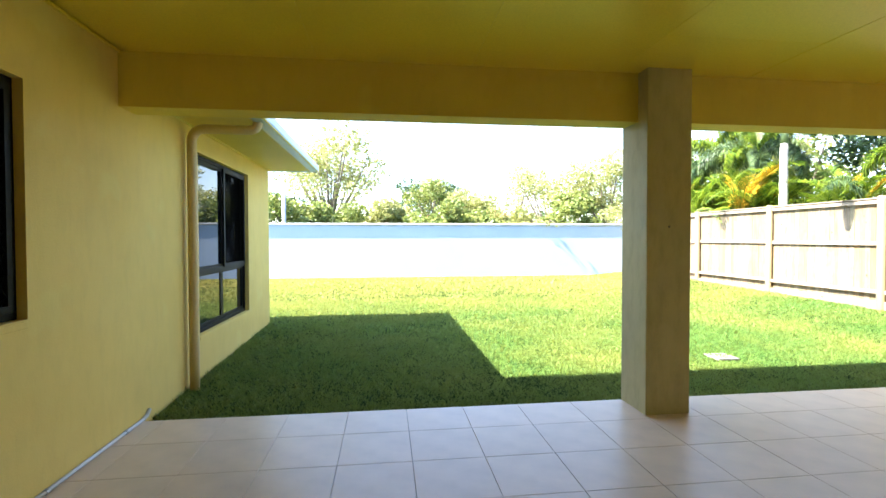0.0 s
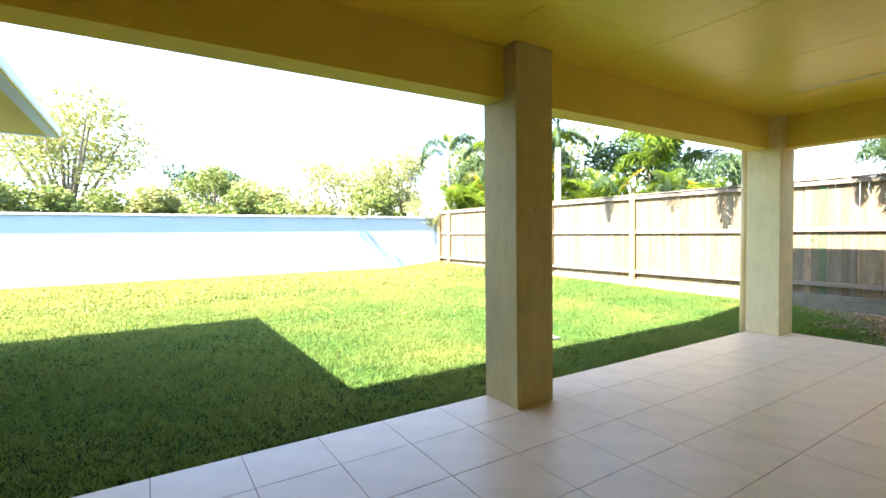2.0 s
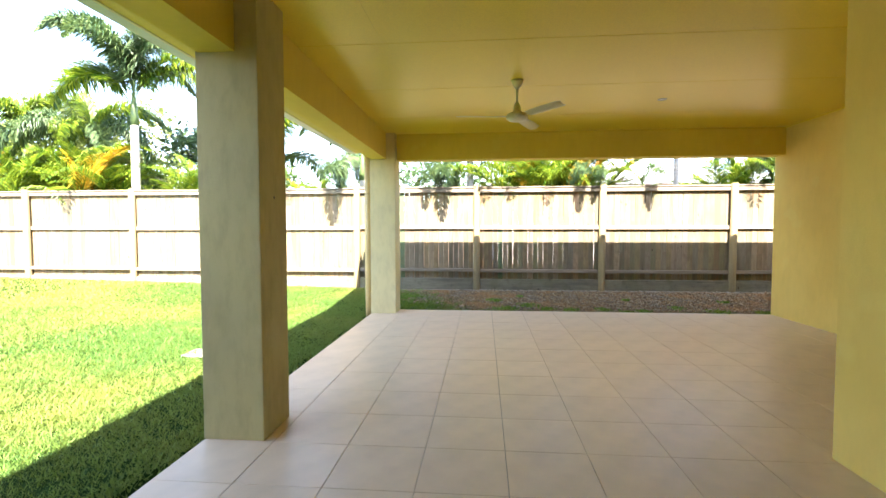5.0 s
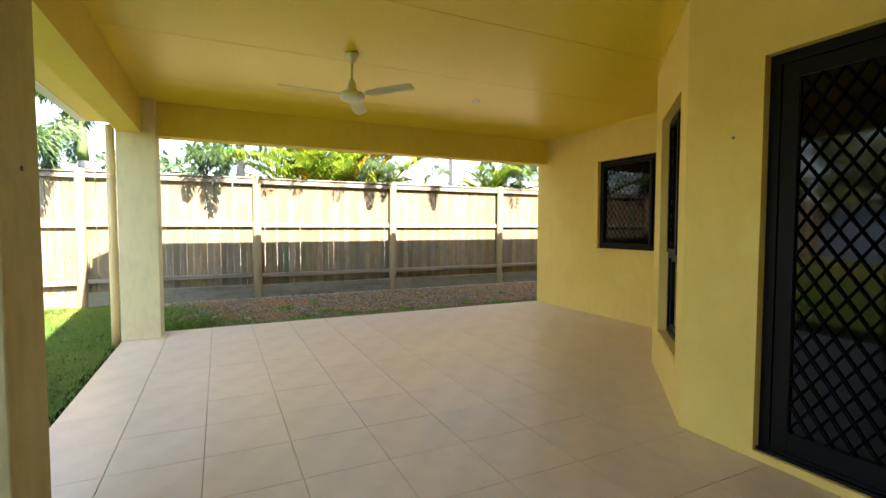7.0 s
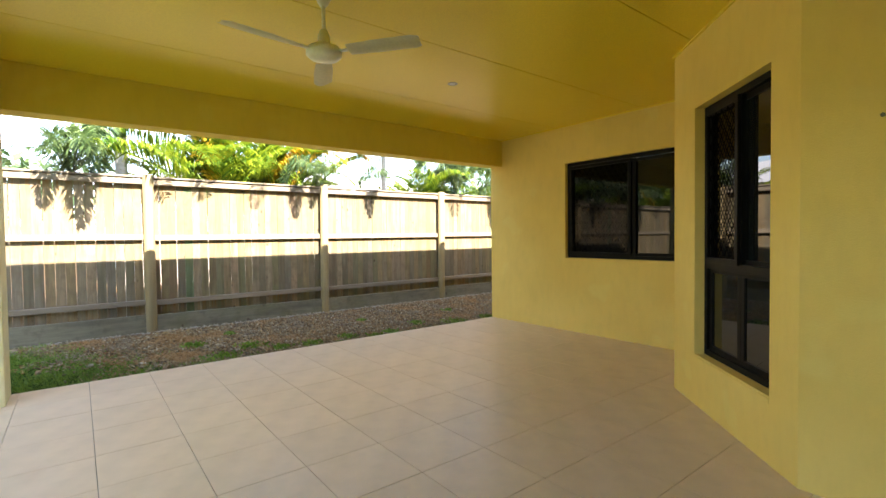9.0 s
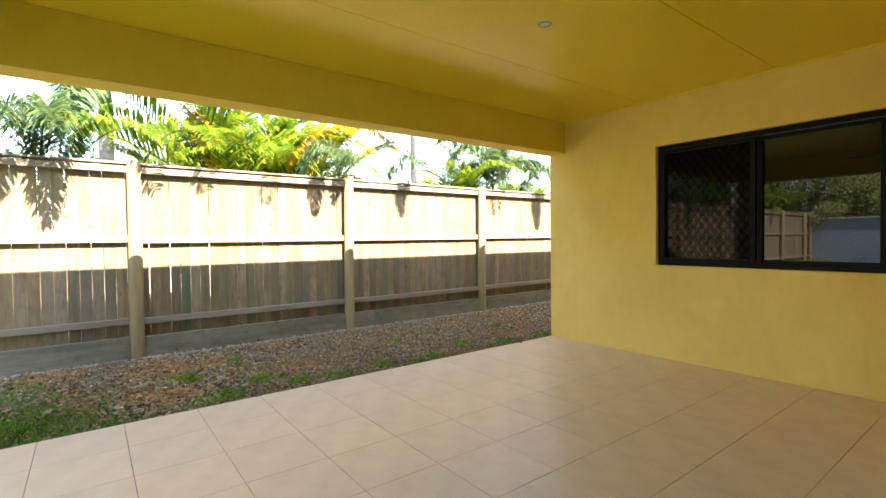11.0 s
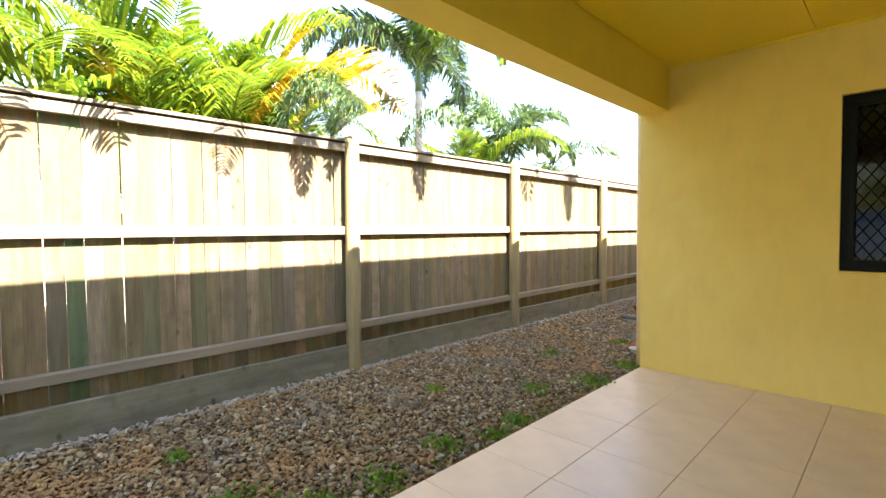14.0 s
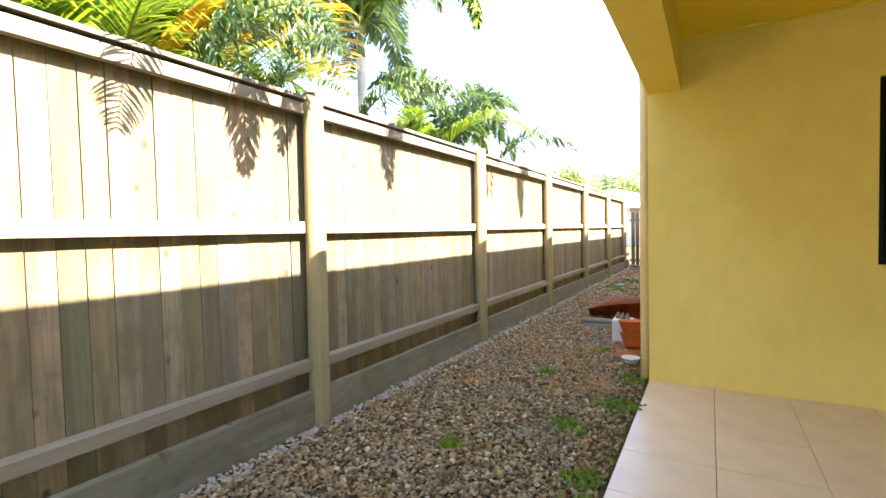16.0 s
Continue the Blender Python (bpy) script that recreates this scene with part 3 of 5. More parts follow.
def gutter_profile(path, name, label):
    """A quad gutter swept along straight runs; path points lie on its back edge, the outside to the left."""
    g = thing(name, 0, 0, 0, label, "gutter")
    prof = [(0.0, 0.0), (0.09, 0.0), (0.115, 0.03), (0.115, 0.115), (0.105, 0.125), (0.10, 0.115), (0.10, 0.035), (0.085, 0.012), (0.0, 0.012)]
    bm = bmesh.new()
    rings = []
    pts = [Vector(p) for p in path]
    for i, p in enumerate(pts):
        d0 = (p - pts[i - 1]).normalized() if i else (pts[1] - p).normalized()
        d1 = (pts[i + 1] - p).normalized() if i < len(pts) - 1 else d0
        n0, n1 = Vector((-d0.y, d0.x, 0)), Vector((-d1.y, d1.x, 0))
        n = (n0 + n1).normalized()
        n = n / max(0.3, n.dot(n0))
        rings.append([bm.verts.new(p + n * a + Vector((0, 0, b))) for a, b in prof])
    for a, b in zip(rings, rings[1:]):
        for k in range(len(prof) - 1):
            bm.faces.new((a[k], a[k + 1], b[k + 1], b[k]))
    part("channel", bm, M_CHANNEL, g, "pale blue gutter channel")
    bm = bmesh.new()
    for a, b in zip(pts, pts[1:]):
        d = (b - a).normalized()
        n = Vector((-d.y, d.x, 0))
        vs = [bm.verts.new(c) for c in (a, b, b + Vector((0, 0, 0.16)), a + Vector((0, 0, 0.16)))]
        ws = [bm.verts.new(v.co - n * 0.02) for v in vs]
        bm.faces.new(vs)
        bm.faces.new(ws[::-1])
        for k in range(4):
            bm.faces.new((vs[k], ws[k], ws[(k + 1) % 4], vs[(k + 1) % 4]))
    part("fascia", bm, M_GUTTER, g, "cream fascia board")
    return g


G = EAVE - 0.005
gutter_profile([(-9, WY - 0.115, G), (WX - 0.115, WY - 0.115, G), (WX - 0.115, EY - 0.115, G), (EX, EY - 0.115, G)], "gutter", "pale blue metal gutter on a cream fascia along the eaves")


def roof_plane(name, corners, up, label):
    """A corrugated sheet between four corners; the first two on the eave; ribs run up the slope."""
    a, b, c, d = [Vector(p) for p in corners]
    n = max(2, int((b - a).length / 0.076))
    bm = bmesh.new()
    lo, hi = [], []
    for i in range(n + 1):
        f = i / n
        h = 0.009 * math.cos(i * math.pi)
        lo.append(bm.verts.new(a.lerp(b, f) + Vector((0, 0, h))))
        hi.append(bm.verts.new(d.lerp(c, f) + Vector((0, 0, h))))
    for i in range(n):
        bm.faces.new((lo[i], lo[i + 1], hi[i + 1], hi[i]))
    return tagged(part(name, bm, M_ROOF), label, "roof", kind="structure")


RZ = EAVE + 0.155
TAN = math.tan(radians(20))
roof_plane("roof_wing_east", [(WX - 0.05, EY - 0.05, RZ), (WX - 0.05, WY - 0.05, RZ), (-5.2, WY - 3.87, RZ + 3.82 * TAN), (-5.2, EY - 3.87, RZ + 3.82 * TAN)], 1, "blue corrugated steel roof")
roof_plane("roof_wing_north", [(WX - 0.05, WY - 0.05, RZ), (-9.05, WY - 0.05, RZ), (-5.25, WY - 3.87, RZ + 3.82 * TAN), (-5.15, WY - 3.87, RZ + 3.82 * TAN)], 1, "blue corrugated steel roof")
roof_plane("roof_wing_west", [(-9.05, WY - 0.05, RZ), (-9.05, -14, RZ), (-5.2, -14, RZ + 3.82 * TAN), (-5.2, WY - 3.87, RZ + 3.82 * TAN)], 1, "blue corrugated steel roof")
RE = 3.10
YH = 4.24
roof_plane("roof_patio_edge", [(EX, EY - 0.05, RZ), (WX - 0.05, EY - 0.05, RZ), (WX - 0.05 - (EY - 0.05 - YH), YH, RE), (EX - 0.02, YH, RE)], 1, "blue corrugated steel roof")
roof_plane("roof_patio_north", [(EX - 0.02, YH, RE), (WX - 0.05 - (EY - 0.05 - YH), YH, RE), (-8.1, YH - 6, RE + 6 * TAN), (EX - 6.02, YH - 6, RE + 6 * TAN)], 1, "blue corrugated steel roof")
roof_plane("roof_east", [(EX - 0.02, -14.8, RE), (EX - 0.02, YH, RE), (EX - 6.02, YH - 6, RE + 6 * TAN), (EX - 6.02, -14.8, RE + 6 * TAN)], 1, "blue corrugated steel roof")
roof_plane("roof_back", [(-5.2, -14, RZ + 3.82 * TAN), (-5.2, EY - 3.2, RZ + 3.82 * TAN), (1.15, EY - 3.2, RE + 6 * TAN), (1.15, -14, RE + 6 * TAN)], 1, "blue corrugated steel roof")
tagged(part("parapet", boxes((6.87, 7.058, -14.5, 4.228, CEIL + 0.102, 3.03), (6.87, 7.058, -14.5, 3.8, CEIL + 0.002, CEIL + 0.1)), M_WALL), "cream rendered top of the side wall", "wall", kind="structure")
tagged(part("parapet_cap", boxes((6.84, 7.17, -14.6, YH, 3.033, 3.085), bev=0.004), M_GUTTER), "cream metal edge flashing", "flashing", kind="structure")
tagged(part("eave_end", boxes((EX - 0.02, EX, 4.235, EY - 0.12, EAVE, RZ)), M_GUTTER), "cream fascia closing the end of the eave", "fascia", kind="structure")

# closing walls of the house, and room floors coloured dark as unlit behind the glass
tagged(part("wall_back", boxes((-9.0, 7.05, -14.9, -14.7, -0.3, EAVE), (-9.2, -9.0, -14.9, 8.49, -0.3, EAVE)), M_WALL), "cream rendered back walls of the house", "wall", kind="structure")
tagged(part("room_floor", boxes((-8.9, WALL_W - T - 0.01, -6, 8.2, -0.04, -0.006), (-2.2, 6.8, -6, -2.45, -0.04, -0.006), (0.75, 3.1, -2.45, 0.08, -0.04, -0.006)), M_DARKROOM), "floor inside the rooms, coloured dark as unlit", "floor", kind="structure")

# ---- floor slab ----
tagged(part("floor", boxes((WALL_W - 0.1, FLOOR_E - 0.002, -2.3, FLOOR_N - 0.002, -0.28, -0.012)), M_GROUT), "concrete patio slab with grey brown grout between the tiles", "floor", kind="structure")


# ---- the fence ----
def paling_mesh(w, h, i):
    bm = bmesh.new()
    box(bm, 0, 0.016, 0, w, 0, h)
    me = bpy.data.meshes.new("paling")
    bmesh.ops.recalc_face_normals(bm, faces=bm.faces)
    bm.to_mesh(me)
    bm.free()
    me.materials.append(M_PALING)
    return me


M_PALING_G = make_timber("green_stained_paling", [(0.10, 0.16, 0.07), (0.09, 0.13, 0.06), (0.11, 0.16, 0.075)])
PALINGS = [paling_mesh(0.098 + 0.001 * (i % 3), 1.89 + 0.003 * i, i) for i in range(4)]
POST_STEP, POST_0 = 2.52, 0.02
GREEN_Y = 2.02


def round_post(h):
    bm = bmesh.new()
    lathe(bm, [(0.0001, -0.3), (0.068, -0.3), (0.069, 0.0), (0.066, h - 0.01), (0.058, h), (0.0001, h + 0.002)], 14)
    return bm


def build_fence():
    rnd = random.Random(4)
    fence = thing("fence", FENCE_X, 0, 0, "tall weathered timber paling fence with round pine posts and sleeper plinths", "fence")
    FENCE_TOP = 2.25
    y0, y1 = -13.5, WALL_N - 0.08
    ks = list(range(-5, 7))
    ys = [POST_0 + POST_STEP * k for k in ks]
    proto = None
    for y in ys + [y1 - 0.12]:
        gz = ground_z(FENCE_X - 0.1, y)
        if proto is None:
            proto = part("post", round_post(2.27), M_POST, fence, "round treated pine post", smooth=True)
            o = proto
        else:
            o = new("post", proto.data)
            o.parent = fence
            tagged(o, "round treated pine post")
        o.matrix_basis = pose(-0.018, y, 0, rnd.uniform(-0.4, 0.4), rnd.uniform(-0.4, 0.4), rnd.uniform(0, 360))
    ends = [y0] + ys + [y1]
    for a, b in zip(ends, ends[1:]):
        g = 0.5 * (ground_z(FENCE_X, a) + ground_z(FENCE_X, b))
        a2, b2 = a + 0.069, b - 0.069
        dz = rnd.uniform(-0.012, 0.012)
        part("top_rail", boxes((-0.012, 0.036, a + 0.002, b - 0.002, 2.135 + dz * 0.3, 2.205 + dz * 0.3), bev=0.003), M_RAIL, fence, "weathered top rail")
        part("cap", boxes((-0.03, 0.095, a + 0.002, b - 0.002, 2.222 + dz * 0.3, 2.246 + dz * 0.3), bev=0.003), M_RAIL, fence, "weathered timber capping")
        part("middle_rail", boxes((0.0, 0.045, a + 0.002, b - 0.002, 1.375 + dz, 1.45 + dz), bev=0.003), M_RAIL, fence, "weathered middle rail")
        part("bottom_rail", boxes((-0.035, 0.045, a + 0.002, b - 0.002, 0.488 + dz, 0.552 + dz), bev=0.003), M_RAIL, fence, "grey weathered bottom rail")
        part("plinth", boxes((-0.036, 0.016, a + 0.002, b - 0.002, g - 0.12, 0.352 + dz), bev=0.006), M_PLINTH, fence, "grey green sleeper plinth")
    y = y0 + 0.02
    n = 0
    while y < y1 - 0.1:
        o = new("paling", PALINGS[rnd.randrange(4)])
        o.parent = fence
        if abs(y - GREEN_Y) < 0.05 or abs(y - GREEN_Y - 2.05) < 0.05:
            o.data = o.data.copy()
            o.data.materials[0] = M_PALING_G
            tagged(o, "green stained timber paling")
        gap = 0.0005 + 0.0025 * rnd.random()
        if 2.3 < y < 6.5 and rnd.random() < 0.45:
            gap += 0.005 * rnd.random()
        o.matrix_basis = pose(0.047 + rnd.uniform(0, 0.003), y, 0.325 + rnd.uniform(-0.006, 0.006), rnd.uniform(-0.12, 0.12), 0, 0)
        y += 0.1 + gap
        n += 1


build_fence()

# side gate fence at the end of the gravel strip
def build_gate():
    rnd = random.Random(8)
    g = thing("side_fence", 7.1, -13.42, 0.0, "brown timber slat side fence at the end of the gravel", "fence")
    part("rail", boxes((0, 1.68, 0, 0.045, 0.30, 0.37), bev=0.003), M_RAIL, g, "timber rail")
    part("rail", boxes((0, 1.68, 0, 0.045, 1.55, 1.62), bev=0.003), M_RAIL, g, "timber rail")
    part("rail", boxes((0, 1.68, 0, 0.045, 1.86, 1.97), bev=0.003), M_RAIL, g, "timber rail")
    part("plinth", boxes((0, 1.68, 0.0, 0.05, -0.05, 0.18), bev=0.004), M_PLINTH, g, "grey sleeper plinth")
    for k in range(13):
        bm = boxes((0.03 + 0.125 * k, 0.135 + 0.125 * k, 0.046, 0.062, 0.2, 1.85))
        part("paling", bm, M_PALING, g)


build_gate()

# the rendered boundary wall
tagged(part("boundary_wall", boxes((-9.5, 8.95, WALL_N, WALL_N + 0.19, -0.1, 1.97)), M_WHITEWALL), "pale blue painted boundary wall behind the lawn", "wall", kind="structure")
tagged(part("coping", boxes((-9.5, 8.99, WALL_N - 0.06, WALL_N + 0.25, 1.972, 2.03), bev=0.006), M_COPING), "white coping on the boundary wall", "coping", kind="structure")


# ---- pipes ----
def arc(c, r, a0, a1, u, w, n=6):
    c, u, w = Vector(c), Vector(u), Vector(w)
    return [c + u * r * math.cos(radians(a0 + (a1 - a0) * i / n)) + w * r * math.sin(radians(a0 + (a1 - a0) * i / n)) for i in range(n + 1)]


def downpipe(x, y, label, turn=True, name="downpipe", r=0.047):
    d = thing(name, x, y, ground_z(x, y), label, "downpipe")
    top = (2.61 if turn else EAVE + 0.02 if y > 0 else 3.1) - ground_z(x, y)
    pts = [Vector((0, 0, -0.05)), Vector((0, 0, 0.3)), Vector((0, 0, 1.2)), Vector((0, 0, top - 0.12))]
    if turn:
        pts += arc((0.12, 0, top - 0.12), 0.12, 180, 90, (1, 0, 0), (0, 0, 1))[1:]
        pts += [Vector((0.57, 0, top))]
        pts += arc((0.57, 0, top + 0.07), 0.07, 270, 360, (1, 0, 0), (0, 0, 1))[1:]
        pts += [Vector((0.64, 0, top + 0.10))]
    bm = bmesh.new()
    tube(bm, pts, r, 16)
    part("pipe", bm, M_PIPE, d, "round painted pipe", smooth=True)
    for z in (0.9, 2.0):
        bm = bmesh.new()
        lathe(bm, [(r + 0.0005, z), (r + 0.0035, z), (r + 0.0035, z + 0.03), (r + 0.0005, z + 0.03)], 16)
        part("bracket", bm, M_PIPE, d, "painted pipe bracket")
    return d


downpipe(WALL_W + 0.075, 5.12, "cream painted round downpipe bending to the gutter beside the window")
downpipe(6.75, 4.30, "cream painted round downpipe at the corner column", turn=False)
downpipe(7.104, -2.33, "cream painted round downpipe at the wall corner", turn=False, r=0.04)

# thin white conduit along the foot of the wall
cond = thing("conduit", WALL_W + 0.02, 2.6, 0.018, "thin white plastic conduit lying along the foot of the wall", "pipe")
bm = bmesh.new()
tube(bm, [(0, 0.0, 0), (0, 0.8, 0), (0, 1.62, 0)], 0.013, 10)
part("tube", bm, M_PVC, cond, "white plastic tube", smooth=True)
for yy in (0.5, 1.35):
    bm = bmesh.new()
    tube(bm, [(0, yy, 0), (0, yy + 0.02, 0)], 0.017, 10)
    part("saddle", bm, M_CHROME, cond, "grey metal saddle")
bm = bmesh.new()
tube(bm, [(0, 1.62, 0), (-0.0, 1.68, 0.012), (-0.0, 1.72, 0.05)], 0.016, 10)
part("elbow", bm, M_PVC, cond, "white elbow")


# ---- ceiling fan ----
def build_fan(x, y):
    f = thing("ceiling_fan", x, y, CEIL, "cream ceiling fan with three metal blades under the patio ceiling", "ceiling fan")
    bm = bmesh.new()
    lathe(bm, [(0.001, -0.002), (0.062, -0.002), (0.060, -0.02), (0.030, -0.075), (0.018, -0.09), (0.001, -0.09)], 24)
    part("canopy", bm, M_FAN, f, "cream bell-shaped canopy", smooth=True)
    bm = bmesh.new()
    tube(bm, [(0, 0, -0.08), (0, 0, -0.28)], 0.012, 12)
    part("rod", bm, M_FAN, f, "cream down rod")
    bm = bmesh.new()
    lathe(bm, [(0.001, -0.235), (0.022, -0.235), (0.036, -0.27), (0.040, -0.32), (0.062, -0.335), (0.100, -0.35), (0.112, -0.37), (0.112, -0.395), (0.09, -0.415), (0.04, -0.425), (0.001, -0.426)], 28)
    part("motor", bm, M_FAN, f, "cream motor housing", smooth=True)
    for a in (97, 217, 337):
        m = pose(0, 0, -0.385, 0, 0, a)
        bm = bmesh.new()
        n = 12
        for i in range(n + 1):
            u = 0.17 + 0.47 * i / n
            w = 0.052 + 0.014 * min(1, i / 5)
            if i == n:
                w *= 0.62
            for s in (-1, -0.5, 0, 0.5, 1):
                bm.verts.new(m @ Vector((u, w * s, -0.012 * s - 0.010 * (1 - s * s) + 0.01)))
        bm.verts.ensure_lookup_table()
        for i in range(n):
            for k in range(4):
                bm.faces.new([bm.verts[j] for j in (i * 5 + k, i * 5 + k + 1, (i + 1) * 5 + k + 1, (i + 1) * 5 + k)])
        bmesh.ops.solidify(bm, geom=bm.faces[:], thickness=0.003)
        b = part("blade", bm, M_FAN, f, "cream curved metal blade")
        bm = bmesh.new()
        box(bm, 0.09, 0.21, -0.016, 0.016, 0.006, 0.013, m=m)
        part("blade_arm", bm, M_FAN, b, "cream blade arm")


build_fan(4.16, 2.05)

# downlight
dl = thing("downlight", 5.04, 0.27, CEIL, "small round recessed downlight with a nickel rim, unlit", "downlight")
bm = bmesh.new()
lathe(bm, [(0.036, -0.001), (0.050, -0.001), (0.050, -0.004), (0.046, -0.007), (0.036, -0.005), (0.034, -0.001)], 28)
part("rim", bm, M_CHROME, dl, "nickel rim", smooth=True)
bm = bmesh.new()
lathe(bm, [(0.0001, -0.0035), (0.033, -0.003), (0.034, -0.001)], 24)
part("lens", bm, M_LENS, dl, "frosted lens")

# small marks fixed to the renders
for nm, (x, y, z), lab in (("wall_plug", (2.26, 3.817, 1.60), "small dark plug in the column"), ("wall_plug", (1.81, 0.303, 1.93), "small brown plug in the wall")):
    t = thing(nm, x, y, z, lab, "wall plug")
    bm = bmesh.new()
    bmesh.ops.create_icosphere(bm, subdivisions=1, radius=0.012)
    for v in bm.verts:
        v.co.y *= 0.4
    part("cap", bm, M_PLINTH, t, "dark stub")

# drain grate in the lawn
gr = thing("drain_grate", 4.10, 5.55, ground_z(4.1, 5.55) + 0.008, "grey square drain grate in the lawn", "drain")
part("rim", boxes((-0.14, 0.14, -0.14, -0.12, 0, 0.02), (-0.14, 0.14, 0.12, 0.14, 0, 0.02), (-0.14, -0.12, -0.12, 0.12, 0, 0.02), (0.12, 0.14, -0.12, 0.12, 0, 0.02)), M_GREYSHEET, gr, "grey rim")
for k in range(6):
    part("bar", boxes((-0.12, 0.12, -0.10 + 0.036 * k, -0.082 + 0.036 * k, 0.002, 0.016)), M_GREYSHEET, gr)

# ---- oddments on the gravel ----
def bowl(bm, r, h, at, t=0.006, seg=24, tilt=None, squash=1.0):
    prof = [(r * 0.55, 0), (r * 0.62, 0.004), (r * 0.8, h * 0.5), (r * 0.98, h * 0.92), (r * 1.04, h * 0.94), (r * 1.04, h), (r * 0.96, h), (r * 0.78, h * 0.5 + t), (r * 0.55, t * 1.5), (0.0001, t * 1.5)]
    n0 = len(bm.verts)
    lathe(bm, [(0.0001, 0.0)] + prof, seg)
    bm.verts.ensure_lookup_table()
    m = pose(*at) @ (tilt or Matrix.Identity(4))
    for v in bm.verts[n0:]:
        v.co.y *= squash
        v.co = m @ v.co
    return bm


gz = ground_z(7.4, -4) + 0.02
p1 = thing("plant_pot", 7.34, -3.30, gz + 0.02, "stack of orange terracotta coloured plastic pots on a rusty plate", "pot")
for nm, h0, r, lab in (("pot", 0.0, 0.135, "orange pot"), ("pot", 0.135, 0.15, "orange pot")):
    bm = bmesh.new()
    bowl(bm, r, 0.16, (0, 0, h0), tilt=pose(0, 0, 0, 4, 3, 0))
    part(nm, bm, M_TERRA, p1, lab, smooth=True)
p2 = thing("rusty_plate", 7.38, -3.12, gz, "flat rusty steel plate lying on the gravel", "plate")
part("sheet", boxes((-0.24, 0.2, -0.28, 0.3, -0.02, 0.012), bev=0.004), M_RUST, p2, "rusty brown sheet")
p3 = thing("plastic_box", 7.50, -3.66, gz, "white plastic box with grey bottles beside the pots", "box")
part("body", boxes((-0.11, 0.11, -0.12, 0.12, 0, 0.26), bev=0.012), M_PVC, p3, "white plastic body")
for k in range(3):
    bm = bmesh.new()
    lathe(bm, [(0.0001, 0.26), (0.03, 0.26), (0.03, 0.30), (0.014, 0.315), (0.014, 0.335), (0.0001, 0.335)], 12, (-0.06 + 0.06 * k, 0.05 - 0.04 * k, 0))
    part("bottle", bm, M_GREYSHEET, p3, "grey bottle", smooth=True)
p4 = thing("bent_steel_sheet", 7.66, -4.75, gz, "bent rust orange steel sheet lying on the gravel by the wall", "steel sheet")
bm = bmesh.new()
for t_, dz_ in ((0.0, 0.0),):
    rows = []
    for i in range(17):
        a = radians(-78 + 156 * i / 16)
        rows.append([bm.verts.new((-0.46 + 0.92 * k / 8, 0.34 * math.sin(a), 0.30 * math.cos(a) * (1 - 0.55 * ((k - 4) / 4) ** 2) - 0.03)) for k in range(9)])
    for ra, rb in zip(rows, rows[1:]):
        for k in range(8):
            bm.faces.new((ra[k], ra[k + 1], rb[k + 1], rb[k]))
bmesh.ops.solidify(bm, geom=bm.faces[:], thickness=0.004)
for v in bm.verts:
    v.co = pose(0, 0, 0.07, 40, 6, 12) @ v.co
part("sheet", bm, M_RUST, p4, "rust orange bent sheet", smooth=True)
p8 = thing("cloth_bundle", 7.95, -4.55, gz, "tan folded cloth under the steel sheet", "cloth")
bm = bmesh.new()
bmesh.ops.create_icosphere(bm, subdivisions=3, radius=0.17)
for v in bm.verts:
    v.co = Vector((v.co.x * 1.2, v.co.y, max(-0.02, v.co.z * 0.45))) + Vector((0, 0, 0.03 * noise.noise(v.co * 9)))
part("cloth", bm, M_SLAB, p8, smooth=True)
p5 = thing("rolled_mat", 7.83, -4.2, gz + 0.04, "two rolled grey mats lying on the gravel", "rolled mat")
for k, (dy, dz) in enumerate(((0, 0.0), (-0.02, 0.065))):
    bm = bmesh.new()
    tube(bm, [(-0.32 + 0.04 * k, dy, dz), (0, dy + 0.01, dz), (0.30, dy, dz)], [0.038, 0.04, 0.038], 14)
    part("roll", bm, M_GREYSHEET, p5, "grey rolled mat", smooth=True)
p6 = thing("saucer", 7.28, -2.68, gz, "small white round saucer by the downpipe", "saucer")
bm = bmesh.new()
bowl(bm, 0.085, 0.06, (0, 0, 0))
part("dish", bm, M_PVC, p6, "white dish", smooth=True)
p7 = thing("plastic_toy_scrap", 8.35, -8.6, ground_z(8.35, -8.6) + 0.03, "small cyan plastic scrap on the gravel", "scrap")
bm = bmesh.new()
bmesh.ops.create_icosphere(bm, subdivisions=2, radius=0.06)
for v in bm.verts:
    v.co = Vector((v.co.x * 1.6, v.co.y, v.co.z * 0.35)) + Vector((0, 0, 0.02 * noise.noise(v.co * 20)))
part("shell", bm, M_CYAN, p7, "cyan plastic")

# ---- plants ----


